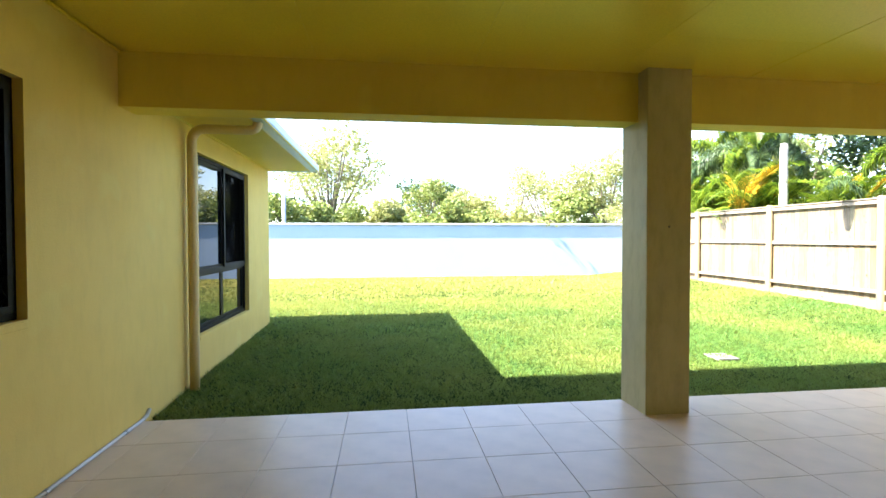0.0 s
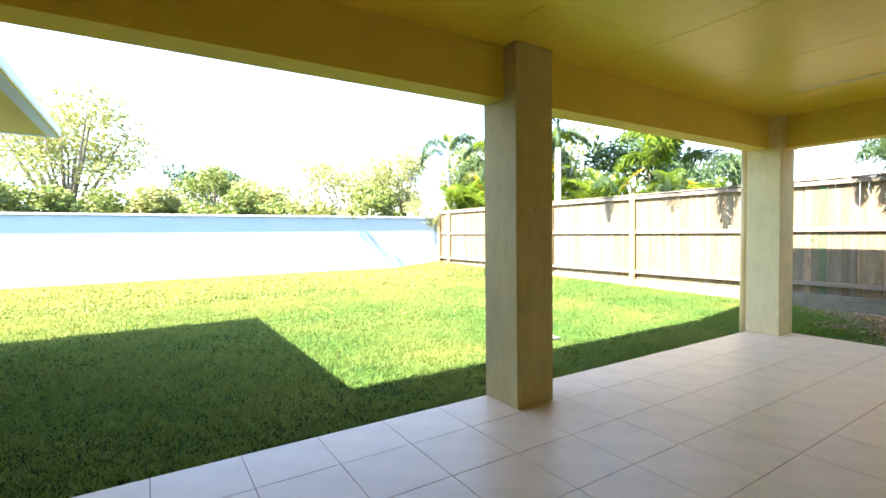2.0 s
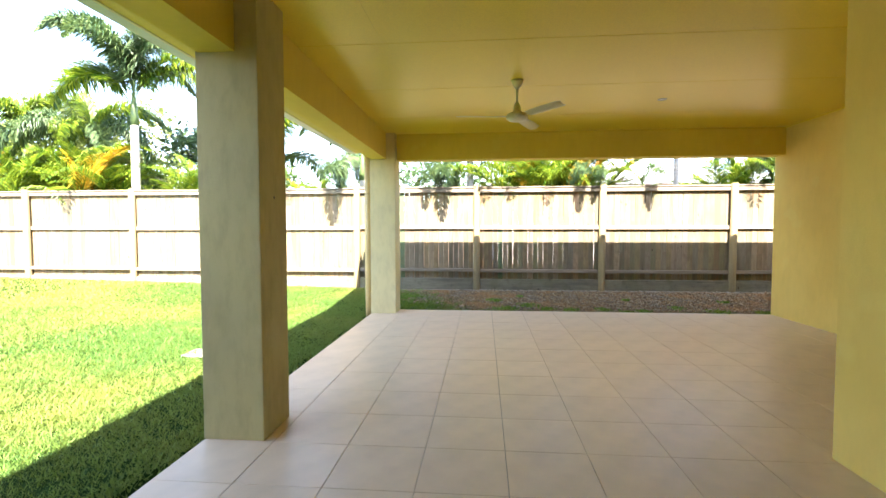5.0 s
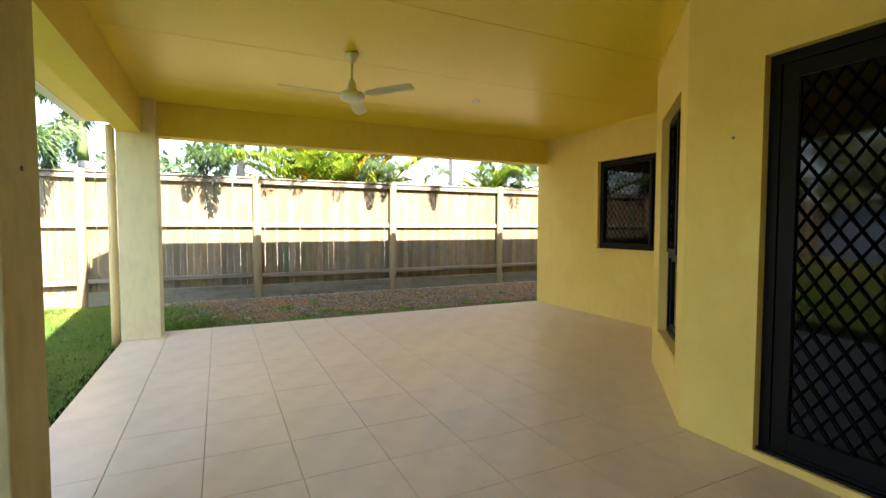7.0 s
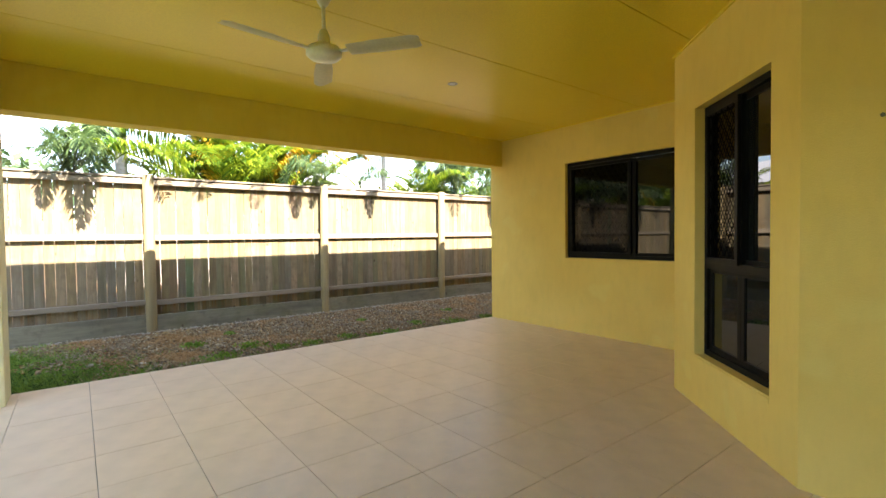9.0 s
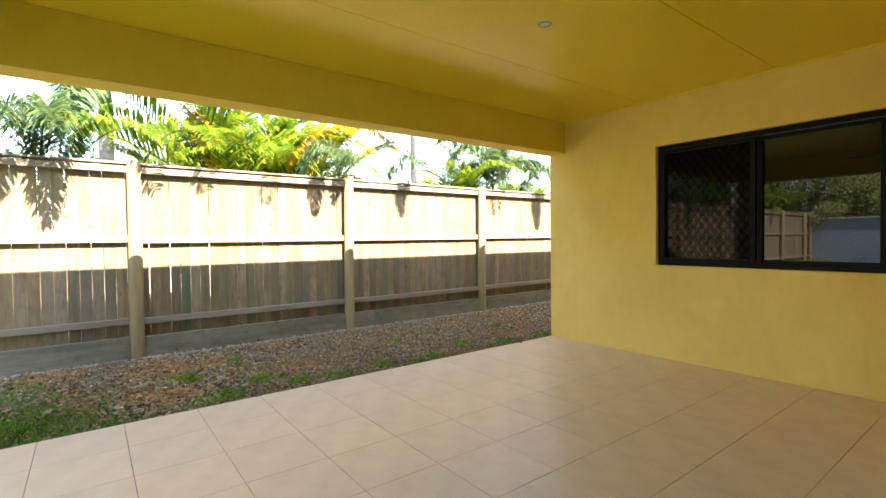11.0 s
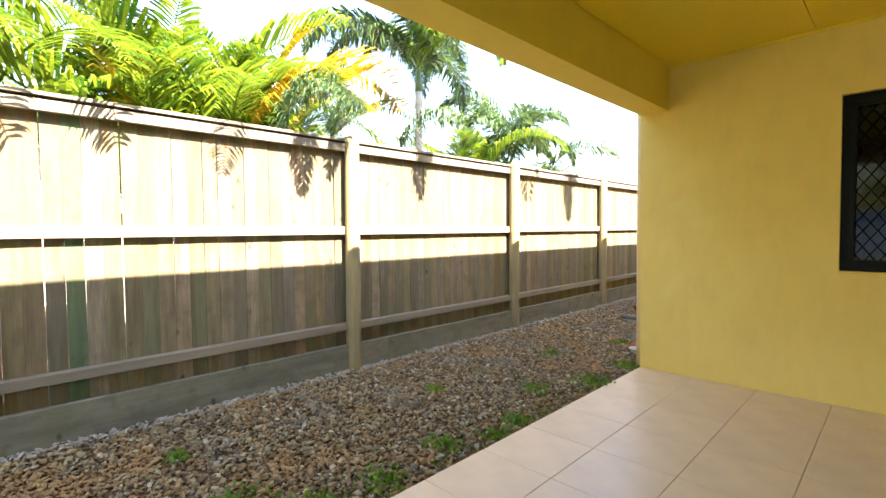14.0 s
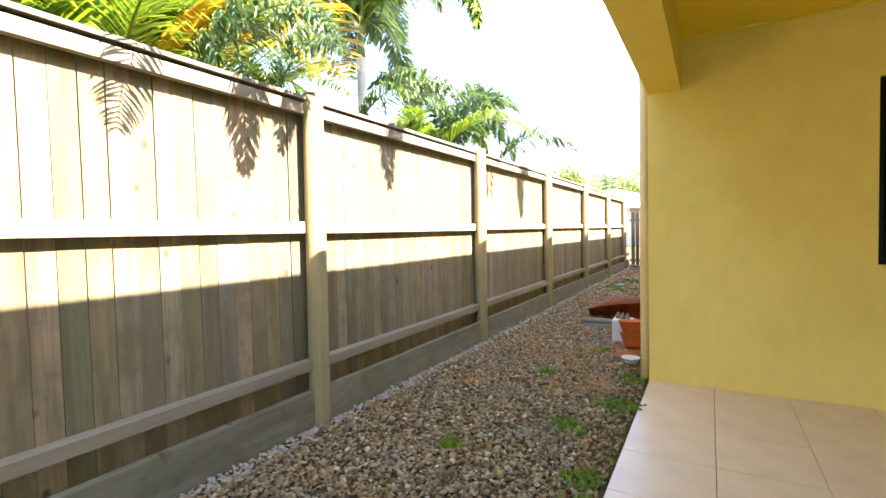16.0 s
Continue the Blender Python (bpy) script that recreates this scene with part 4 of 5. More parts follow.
def frond_arrays(rnd, length, droop, width, n, lift, leaf_w=0.022, plume=False):
    """A feather leaf along +x: a curved rib, and leaflets on both sides; each leaflet a folded strip of four triangles."""
    V, F = [], []
    pts, p, a = [], Vector((0, 0, 0)), lift
    seg = 14
    for i in range(seg + 1):
        pts.append(p.copy())
        p = p + Vector((math.cos(a), 0, math.sin(a))) * (length / seg)
        a -= droop / seg * (0.5 + i / seg)
    for i in range(seg):
        r0, r1 = 0.016 * (1 - i / seg) + 0.003, 0.016 * (1 - (i + 1) / seg) + 0.003
        k = len(V)
        V += [pts[i] + Vector((0, -r0, 0)), pts[i] + Vector((0, r0, 0)), pts[i] + Vector((0, 0, -r0)), pts[i + 1] + Vector((0, -r1, 0)), pts[i + 1] + Vector((0, r1, 0)), pts[i + 1] + Vector((0, 0, -r1))]
        F += [(k, k + 1, k + 4, k + 3), (k + 1, k + 2, k + 5, k + 4), (k + 2, k, k + 3, k + 5)]
    for i in range(n):
        f = 0.16 + 0.84 * (i + 0.5) / n
        x = f * seg
        j = min(seg - 1, int(x))
        o = pts[j].lerp(pts[j + 1], x - j)
        t = (pts[j + 1] - pts[j]).normalized()
        for s in (-1, 1):
            ll = width * (math.sin(math.pi * min(1, 0.18 + f * 0.80)) ** 0.7) * rnd.uniform(0.85, 1.1)
            side = Vector((0, s, 0))
            if plume:
                q = rnd.uniform(-1.2, 1.2)
                side = Vector((0, s * math.cos(q), math.sin(q)))
                d = (t * rnd.uniform(0.5, 0.9) + side).normalized()
            else:
                d = (t * rnd.uniform(0.55, 0.8) + side + Vector((0, 0, rnd.uniform(0.25, 0.5)))).normalized()
            nrm = Vector((0, 0, 1))
            e = d.cross(nrm).normalized() * leaf_w
            m1 = o + d * ll * 0.5
            m2 = o + d * ll * 0.80 + Vector((0, 0, -0.10 * ll))
            tip = o + d * ll + Vector((0, 0, -0.28 * ll - rnd.uniform(0, 0.1) * ll))
            k = len(V)
            V += [o - e * 0.4, o + e * 0.4, m1 - e, m1 + e, m2 - e * 0.7, m2 + e * 0.7, tip]
            F += [(k, k + 1, k + 3, k + 2), (k + 2, k + 3, k + 5, k + 4), (k + 4, k + 5, k + 6)]
    return [tuple(v) for v in V], F


def frond_mesh(name, mat, seed, length, droop, width, n, lift, leaf_w=0.022, plume=False):
    V, F = frond_arrays(random.Random(seed), length, droop, width, n, lift, leaf_w, plume)
    me = bpy.data.meshes.new(name)
    me.from_pydata(V, [], F)
    me.materials.append(mat)
    return me


FR = {
    "golden": [frond_mesh("frond", M_FROND, 10 + i, 2.1 + 0.15 * i, 1.15 + 0.25 * i, 0.60, 42, 1.42 - 0.10 * i, 0.017) for i in range(4)],
    "yellow": [frond_mesh("frond", M_FROND_Y, 20 + i, 2.0, 0.9, 0.58, 42, 1.45, 0.017) for i in range(1)],
    "fox": [frond_mesh("frond", M_FROND_D, 30 + i, 2.3 + 0.2 * i, 2.6 + 0.3 * i, 0.40, 210, 1.35 - 0.2 * i, 0.016, True) for i in range(3)],
    "foxlight": [frond_mesh("frond", M_FROND, 40 + i, 2.2, 2.6 + 0.3 * i, 0.42, 210, 1.3, 0.016, True) for i in range(2)],
    "brown": [frond_mesh("frond", M_FROND_B, 50, 1.0, 1.4, 0.25, 22, 0.2)],
}


def trunk_mesh(r0, r1, h, lean):
    bm = bmesh.new()
    pts, rs = [], []
    n = 24
    for i in range(n + 1):
        f = i / n
        pts.append((lean * f * f, 0, h * f))
        rs.append((r0 + (r1 - r0) * f) * (1.06 if i % 2 else 1.0))
    tube(bm, pts, rs, 14)
    return bm


def put_frond(parent, me, x, y, z, heading, tilt, scale):
    o = new("frond", me)
    o.parent = parent
    o.matrix_basis = pose(x, y, z, 0, tilt, heading) @ Matrix.Diagonal((scale, scale, scale, 1))
    return o


def clump_palm(x, y, h, seed, n=22, spread=0.5, scale=1.0, yellow=3, label="bushy golden cane palm with yellow green fronds behind the fence"):
    """Several thin canes from one foot, each with arching fronds."""
    rnd = random.Random(seed)
    p = thing("cane_palm", x, y, ground_z(x, y), label, "palm", "palms behind the fence")
    canes = 6
    for c in range(canes):
        a = rnd.uniform(0, math.tau)
        r = spread * rnd.uniform(0.2, 1)
        cx, cy, ch = r * math.cos(a), r * math.sin(a), h * rnd.uniform(0.75, 1.05)
        bm = bmesh.new()
        tube(bm, [(cx * 0.4, cy * 0.4, -0.05), (cx * 0.7, cy * 0.7, ch * 0.5), (cx, cy, ch)], [0.045, 0.04, 0.03], 10)
        part("cane", bm, M_BARK, p, "ringed green grey cane", smooth=True)
        k = max(3, n // canes)
        for i in range(k):
            kind = "yellow" if yellow and rnd.random() < yellow / n else "golden"
            head = (i * 360 / k + rnd.uniform(-25, 25)) % 360
            near = abs(head - 180) < 64
            tilt = rnd.uniform(-32, -4) if near else rnd.uniform(-14, 22)
            put_frond(p, rnd.choice(FR[kind]), cx, cy, ch, head, tilt, scale * (rnd.uniform(0.6, 0.8) if near else rnd.uniform(0.8, 1.1)))
    return p


def foxtail(x, y, h, seed, n=11, r=0.11, scale=1.0, light=0.4, lean=0.0, shaft=0.65, label="tall foxtail palm with a smooth grey trunk and bushy plumes"):
    rnd = random.Random(seed)
    p = thing("foxtail_palm", x, y, ground_z(x, y), label, "palm", "palms behind the fence", rz=rnd.uniform(0, 360) if lean else 0)
    part("trunk", trunk_mesh(r, r * 0.75, h, lean), M_BARK, p, "smooth ringed grey trunk", smooth=True)
    bm = bmesh.new()
    tube(bm, [(lean, 0, h), (lean, 0, h + shaft * 0.45), (lean, 0, h + shaft * 1.2)], [r * 0.85, r * 0.7, r * 0.3], 12)
    part("crownshaft", bm, M_FROND_D, p, "green crownshaft", smooth=True)
    for i in range(n):
        kind = "foxlight" if rnd.random() < light else "fox"
        put_frond(p, rnd.choice(FR[kind]), lean, 0, h + shaft, i * 137.5 + rnd.uniform(-15, 15), rnd.uniform(-35, 35), scale * rnd.uniform(0.85, 1.1))
    return p


# a row of palms along the far side of the fence
clump_palm(10.3, 1.3, 1.6, 1, 42, 0.5, 1.15, 3)
gp = clump_palm(10.30, 0.3, 1.6, 2, 42, 0.45, 1.05, 4)
put_frond(gp, FR["yellow"][0], 0.0, 0.0, 1.75, 255, -4, 1.1)
put_frond(gp, FR["yellow"][0], -0.2, -0.2, 1.6, 235, -14, 0.8)
fp = foxtail(10.5, 2.72, 2.9, 3, 13, light=0.5)
put_frond(fp, FR["fox"][2], 0, 0.1, 3.2, 168, 38, 0.85)
put_frond(fp, FR["foxlight"][1], 0, 0, 3.3, 195, 30, 0.8)
put_frond(fp, FR["foxlight"][0], 0, 0, 3.55, 268, 10, 1.1)
foxtail(9.90, -1.82, 3.15, 4, 11, 0.065, scale=0.8, light=0.3, shaft=0.3)
clump_palm(10.3, -3.1, 1.5, 5, 33, 0.45, 0.85, 0)
foxtail(10.0, -3.9, 1.6, 22, 9, 0.08, scale=0.8, light=0.5)
clump_palm(10.2, -5.3, 1.4, 6, 33, 0.45, 0.85, 2)
fp = foxtail(10.3, 5.3, 2.4, 7, 10, scale=0.9, light=0.5)
put_frond(fp, FR["fox"][1], 0, 0.1, 2.7, 178, 36, 0.8)
clump_palm(10.3, 6.0, 1.2, 8, 27, 0.5, 0.8, 1)
foxtail(9.9, 7.4, 2.0, 23, 9, scale=0.85, light=0.8)
clump_palm(10.2, 9.2, 1.5, 9, 39, 0.6, 0.95, 3)
foxtail(9.75, 10.7, 3.6, 10, 13, scale=1.15)
clump_palm(10.1, 12.0, 1.6, 11, 45, 0.7, 1.0, 6)
foxtail(10.8, 12.8, 2.6, 12, 12)
clump_palm(10.2, 13.6, 1.6, 13, 45, 0.7, 1.0, 4)
foxtail(11.3, 15.2, 2.8, 14, 12, scale=1.0)
# frond tips that arch over the capping of the fence and shade the boards
FR["over"] = [frond_mesh("frond", M_FROND, 60 + i, 2.0, 2.05 + 0.2 * i, 0.52, 58, 1.05, 0.012) for i in range(2)]
FR["overplume"] = [frond_mesh("frond", M_FROND_D, 65 + i, 2.2, 2.2 + 0.1 * i, 0.42, 150, 1.1, 0.015, True) for i in range(2)]
FR["fan"] = [frond_mesh("frond", M_FROND, 68, 1.9, 2.5, 0.55, 60, 1.0, 0.016)]
PALMS = [o for o in bpy.data.objects if o.name.startswith(("cane_palm", "foxtail_palm"))]


def over_fence(y, z_shade, kind="over", k=0, sc=1.0, turn=0.0):
    """A frond whose tip hangs before the boards at the height of the capping, shading them down to z_shade."""
    me = FR[kind][k]
    length, droop, lift = {"over": (2.0, 2.05 + 0.2 * k, 1.05), "overplume": (2.2, 2.2 + 0.1 * k, 1.1), "fan": (1.9, 2.5, 1.0)}[kind]
    x, z, a = 0.0, 0.0, lift
    for i in range(14):
        x, z = x + math.cos(a) * length / 14, z + math.sin(a) * length / 14
        a -= droop / 14 * (0.5 + i / 14)
    tip_z = 2.42
    d = min(0.8, 0.875 * (tip_z - z_shade) - 0.05)
    host = min(PALMS, key=lambda o: abs(o.location.y - y))
    c, s_ = math.cos(radians(turn)), math.sin(radians(turn))
    put_frond(host, me, FENCE_X - d + x * sc * c - host.location.x, y - 0.13 * d + x * sc * s_ - host.location.y, tip_z - z * sc - host.location.z, 180 + turn, 0, sc)


over_fence(3.25, 1.55, "overplume", 0, 0.85, 8)
over_fence(3.62, 1.80, "overplume", 1, 0.75, -6)
over_fence(2.32, 1.95, "over", 0, 0.9, 38)
over_fence(1.80, 1.98, "over", 1, 0.9, 30)
over_fence(1.12, 1.85, "over", 0, 0.55, -8)
over_fence(0.45, 1.72, "overplume", 1, 0.6, 8)
over_fence(0.20, 1.88, "overplume", 0, 0.5, -12)
over_fence(-0.93, 1.74, "overplume", 0, 0.55, 10)
over_fence(-2.95, 1.80, "over", 1, 0.8, 12)
over_fence(-4.05, 1.55, "overplume", 1, 0.7, 14)
over_fence(5.60, 1.25, "overplume", 0, 0.95, 4)
over_fence(6.60, 1.85, "over", 0, 0.9, 24)
over_fence(8.25, 1.65, "overplume", 1, 0.6, 6)
over_fence(11.7, 1.75, "over", 1, 0.9, -10)
# big fronds arching along the fence, one of them yellow, and dark ones drooping below them
FR["arch"] = [frond_mesh("frond", M_FROND, 70 + i, 2.5, 2.5 + 0.2 * i, 0.82, 58, 1.30 - 0.1 * i, 0.013) for i in range(2)]
FR["goldarch"] = [frond_mesh("frond", M_FROND_Y, 74, 2.5, 2.5, 0.80, 70, 1.35, 0.016)]
put_frond(gp, FR["goldarch"][0], -0.40, 0.05, 1.95, 266, 0, 1.0)
put_frond(gp, FR["goldarch"][0], -0.30, 0.25, 1.75, 250, -6, 0.85)
for k, (dy, head, z, sc) in enumerate(((0.9, 268, 1.75, 1.0), (1.4, 262, 1.6, 0.9), (0.9, 96, 1.2, 0.75), (0.2, 250, 1.7, 0.85), (0.4, 282, 2.0, 0.95))):
    put_frond(gp, FR["arch"][k % 2], -0.35 + 0.08 * (k % 3), dy, z, head, 0, sc)
put_frond(gp, FR["fan"][0], -0.75, 0.35, 1.35, 266, 0, 0.8)
put_frond(gp, FR["fan"][0], -0.55, 0.15, 1.5, 240, 6, 0.75)
clump_palm(10.0, 15.6, 1.6, 15, 42, 0.7, 0.95, 3)
foxtail(11.5, 19.1, 3.8, 16, 6, scale=0.9, light=0.1)




def leaf_cloud(rnd, blobs, count, size):
    """Small bent leaves strewn in the shells of several lobes; lobes are (x, y, z, r, squash)."""
    V, F = [], []
    tot = sum(b[3] ** 2 for b in blobs)
    for bx, by, bz, br, sq in blobs:
        for _ in range(int(count * br * br / tot)):
            d = Vector((rnd.gauss(0, 1), rnd.gauss(0, 1), rnd.gauss(0, 1))).normalized()
            q = 1.0 + 0.35 * noise.noise(d * 2.1 + Vector((bx, by, bz)))
            rr = br * q * (rnd.random() ** 0.35)
            c = Vector((bx + d.x * rr, by + d.y * rr, bz + d.z * rr * sq))
            if noise.noise(c * (1.6 / max(0.4, br * 0.55))) < -0.18:
                continue
            s = size * rnd.uniform(0.6, 1.3)
            u = Vector((rnd.gauss(0, 1), rnd.gauss(0, 1), rnd.gauss(0, 0.7))).normalized()
            w = u.cross(Vector((rnd.gauss(0, 1), rnd.gauss(0, 1), rnd.gauss(0, 1)))).normalized()
            k = len(V)
            V += [tuple(c - u * s), tuple(c + w * s * 0.45), tuple(c + u * s), tuple(c - w * s * 0.45)]
            F += [(k, k + 1, k + 2), (k, k + 2, k + 3)]
    return V, F


def tree(name, x, y, h, r, seed, mat, label, lobes=9, count=5000, size=0.09, sq=0.75, bare=0.35, trunk=0.16):
    rnd = random.Random(seed)
    g = ground_z(x, y)
    t = thing(name, x, y, g, label, "tree" if h > 2.8 else "shrub")
    bm = bmesh.new()
    fork = h * bare
    tube(bm, [(0, 0, -0.1), (0.05, 0, fork * 0.5), (0.0, 0.05, fork)], [trunk, trunk * 0.8, trunk * 0.65], 10)
    blobs = []
    for i in range(lobes):
        a = i * 2.4 + rnd.uniform(-0.3, 0.3)
        rad = r * rnd.uniform(0.15, 0.75)
        z = fork + (h - fork) * rnd.uniform(0.25, 0.85)
        br = r * rnd.uniform(0.32, 0.5)
        c = (rad * math.cos(a), rad * math.sin(a), z)
        blobs.append((*c, br, sq))
        mid = (c[0] * 0.5, c[1] * 0.5, fork + (z - fork) * 0.45)
        tube(bm, [(0, 0.05, fork * 0.95), mid, c], [trunk * 0.45, trunk * 0.3, trunk * 0.1], 7)
    part("trunk", bm, M_TREEBARK, t, "tapered trunk with limbs", smooth=True)
    V, F = leaf_cloud(rnd, blobs, count, size)
    raw("crown", V, F, mat, t)
    return t


tree("tall_tree", -3.6, 30, 8.2, 3.9, 1, M_LEAF_L, "tall airy pale green tree with bare lower limbs", 20, 13000, 0.11, 0.6, 0.22, 0.22)
tree("tall_tree", 4.2, 44, 7.6, 3.4, 2, M_LEAF_D, "dark green rounded tree in the distance", 10, 6000, 0.14, 0.6, 0.3)
tree("garden_tree", 3.6, 36, 5.9, 2.4, 3, M_LEAF, "bright green garden tree beyond the wall", 9, 6000, 0.12)
tree("garden_tree", 5.6, 31, 4.6, 1.9, 4, M_LEAF_L, "yellow green garden tree beyond the wall", 9, 6000, 0.10)
tree("garden_tree", 11.5, 40, 7.2, 2.2, 5, M_LEAF_L, "thin pale tree beyond the wall", 8, 2500, 0.12, 0.8, 0.4)
tree("wattle_tree", 8.4, 23.5, 5.2, 2.5, 6, M_LEAF_L, "feathery pale green wattle leaning over the wall", 12, 12000, 0.07, 0.8, 0.2)
tree("wattle_tree", 11.6, 24, 6.2, 2.6, 7, M_LEAF_L, "feathery pale green tree beside the fence corner", 12, 12000, 0.08, 0.8, 0.2)
tree("garden_tree", 14.0, 20, 6.0, 2.8, 8, M_LEAF, "green garden tree behind the palms", 11, 9000, 0.10, 0.8, 0.25)
tree("garden_tree", 13.2, 14, 5.2, 2.6, 9, M_LEAF, "green garden tree behind the palms", 11, 8000, 0.10, 0.8, 0.25)
tree("garden_tree", 12.6, 17.5, 4.6, 2.2, 30, M_LEAF, "green garden tree behind the palms", 10, 8000, 0.09, 0.8, 0.2)
tree("garden_tree", 13.5, 10, 5.0, 2.2, 10, M_LEAF_D, "dark green garden tree behind the palms", 10, 7000, 0.10, 0.8, 0.25)
for i in range(9):
    x = -8.5 + i * 2.1
    tree("hedge_shrub", x, 21.5 + 1.2 * math.sin(i * 2.1), (2.75 if 4 <= i <= 7 else 3.3) + 0.3 * math.sin(i * 1.7), 1.6, 40 + i, (M_LEAF, M_LEAF_L, M_LEAF)[i % 3], "leafy green shrub behind the boundary wall", 10, 8500, 0.10, 0.8, 0.15, 0.08)
for i in range(12):
    tree("distant_tree", -60 + i * 13, 95 + 8 * math.sin(i * 1.9), 9 + 2.5 * math.sin(i * 2.7), 7.5, 70 + i, (M_LEAF, M_LEAF_D)[i % 2], "distant green tree on the skyline", 8, 2200, 0.38, 0.6, 0.15)
for i in range(6):
    tree("distant_tree", 46 + 5 * math.sin(i * 3.1), -60 + i * 22, 7 + 2 * math.sin(i * 2.2), 7.0, 90 + i, (M_LEAF, M_LEAF_D)[i % 2], "distant green tree beyond the palms", 8, 2000, 0.36, 0.6, 0.15)
for i in range(4):
    tree("distant_tree", 12 + i * 3.0, -48 - i * 6, 6.5 + i, 4.5, 110 + i, (M_LEAF, M_LEAF_D)[i % 2], "green trees past the end of the side path", 8, 2600, 0.22, 0.7, 0.15)
tree("distant_tree", 10.8, -15.0, 3.6, 1.6, 120, M_LEAF, "green tree past the side fence", 8, 3500, 0.10, 0.8, 0.2, 0.08)


def spill(x, y, z, blobs, count, size, label, mat):
    t = thing("overhanging_shrub", x, y, z, label, "shrub")
    V, F = leaf_cloud(random.Random(int(x * 10)), blobs, count, size)
    raw("foliage", V, F, mat, t)
    bm = bmesh.new()
    for bx, by, bz, br, sq in blobs:
        tube(bm, [(bx, 0.9, -0.6), (bx, 0.5, 0.15), (bx, by, bz)], [0.02, 0.015, 0.006], 6)
    part("twigs", bm, M_TREEBARK, t, "thin twigs")
    return t


spill(8.35, WALL_N, 2.03, [(0, 0.1, 0.25, 0.45, 1.0), (0.25, -0.10, 0.0, 0.32, 1.2), (0.38, -0.22, -0.25, 0.22, 1.4), (-0.3, 0.3, 0.35, 0.4, 0.8)], 1800, 0.045, "pale leafy shrub spilling over the wall corner", M_LEAF_L)
spill(5.45, WALL_N, 2.03, [(0, -0.12, 0.0, 0.16, 0.6), (0.35, -0.15, -0.02, 0.14, 0.7), (-0.3, 0.0, 0.08, 0.16, 0.5)], 140, 0.045, "sparse pale twigs leaning over the coping", M_LEAF_L)
spill(-6.0, WALL_N, 2.03, [(0, 0.4, 0.2, 0.5, 0.8)], 600, 0.06, "leafy shrub behind the coping", M_LEAF)


def far_house(x, y, w, d, h, rise, wallm, roofm, label, rz=0):
    t = thing("far_house", x, y, 0, label, "house", rz=rz)
    part("wall", boxes((-w / 2, w / 2, -d / 2, d / 2, -0.2, h)), wallm, t, "plain painted walls")
    bm = bmesh.new()
    o = 0.5
    b = [bm.verts.new(c) for c in ((-w / 2 - o, -d / 2 - o, h), (w / 2 + o, -d / 2 - o, h), (w / 2 + o, d / 2 + o, h), (-w / 2 - o, d / 2 + o, h))]
    k = min(w, d) / 2
    r = [bm.verts.new((-w / 2 + k, 0, h + rise)), bm.verts.new((w / 2 - k, 0, h + rise))]
    for f in ((b[0], b[1], r[1], r[0]), (b[2], b[3], r[0], r[1]), (b[1], b[2], r[1]), (b[3], b[0], r[0]), (b[3], b[2], b[1], b[0])):
        bm.faces.new(f)
    part("roof", bm, roofm, t, "hipped roof")
    for i in (-1, 1):
        wdw = part("window", boxes((i * w * 0.25 - 0.8, i * w * 0.25 + 0.8, -d / 2 - 0.03, -d / 2 - 0.004, 0.9, 2.1)), M_GLASS, t, "dark window")
    return t


far_house(9.0, 52, 14, 9, 2.9, 1.9, M_FARWALL, M_ROOFTILE, "distant house with a red tiled roof")
far_house(-0.5, 60, 12, 9, 2.8, 1.7, M_FARWALL, M_PALEROOF, "distant house with a pale metal roof")
far_house(24, -4, 12, 16, 2.9, 1.9, M_FARWALL, M_PALEROOF, "neighbouring house with a pale roof behind the palms", 90)
far_house(13, -36, 10, 10, 2.7, 1.7, M_FARWALL, M_PALEROOF, "house with a pale roof past the side path")
pole = thing("lamp_pole", -4.05, 18.9, 0.2, "plain galvanised pole behind the boundary wall", "pole")
bm = bmesh.new()
tube(bm, [(0, 0, 0), (0, 0, 1.5), (0, 0, 3.4)], 0.075, 12)
part("shaft", bm, M_POLE, pole, "galvanised shaft", smooth=True)


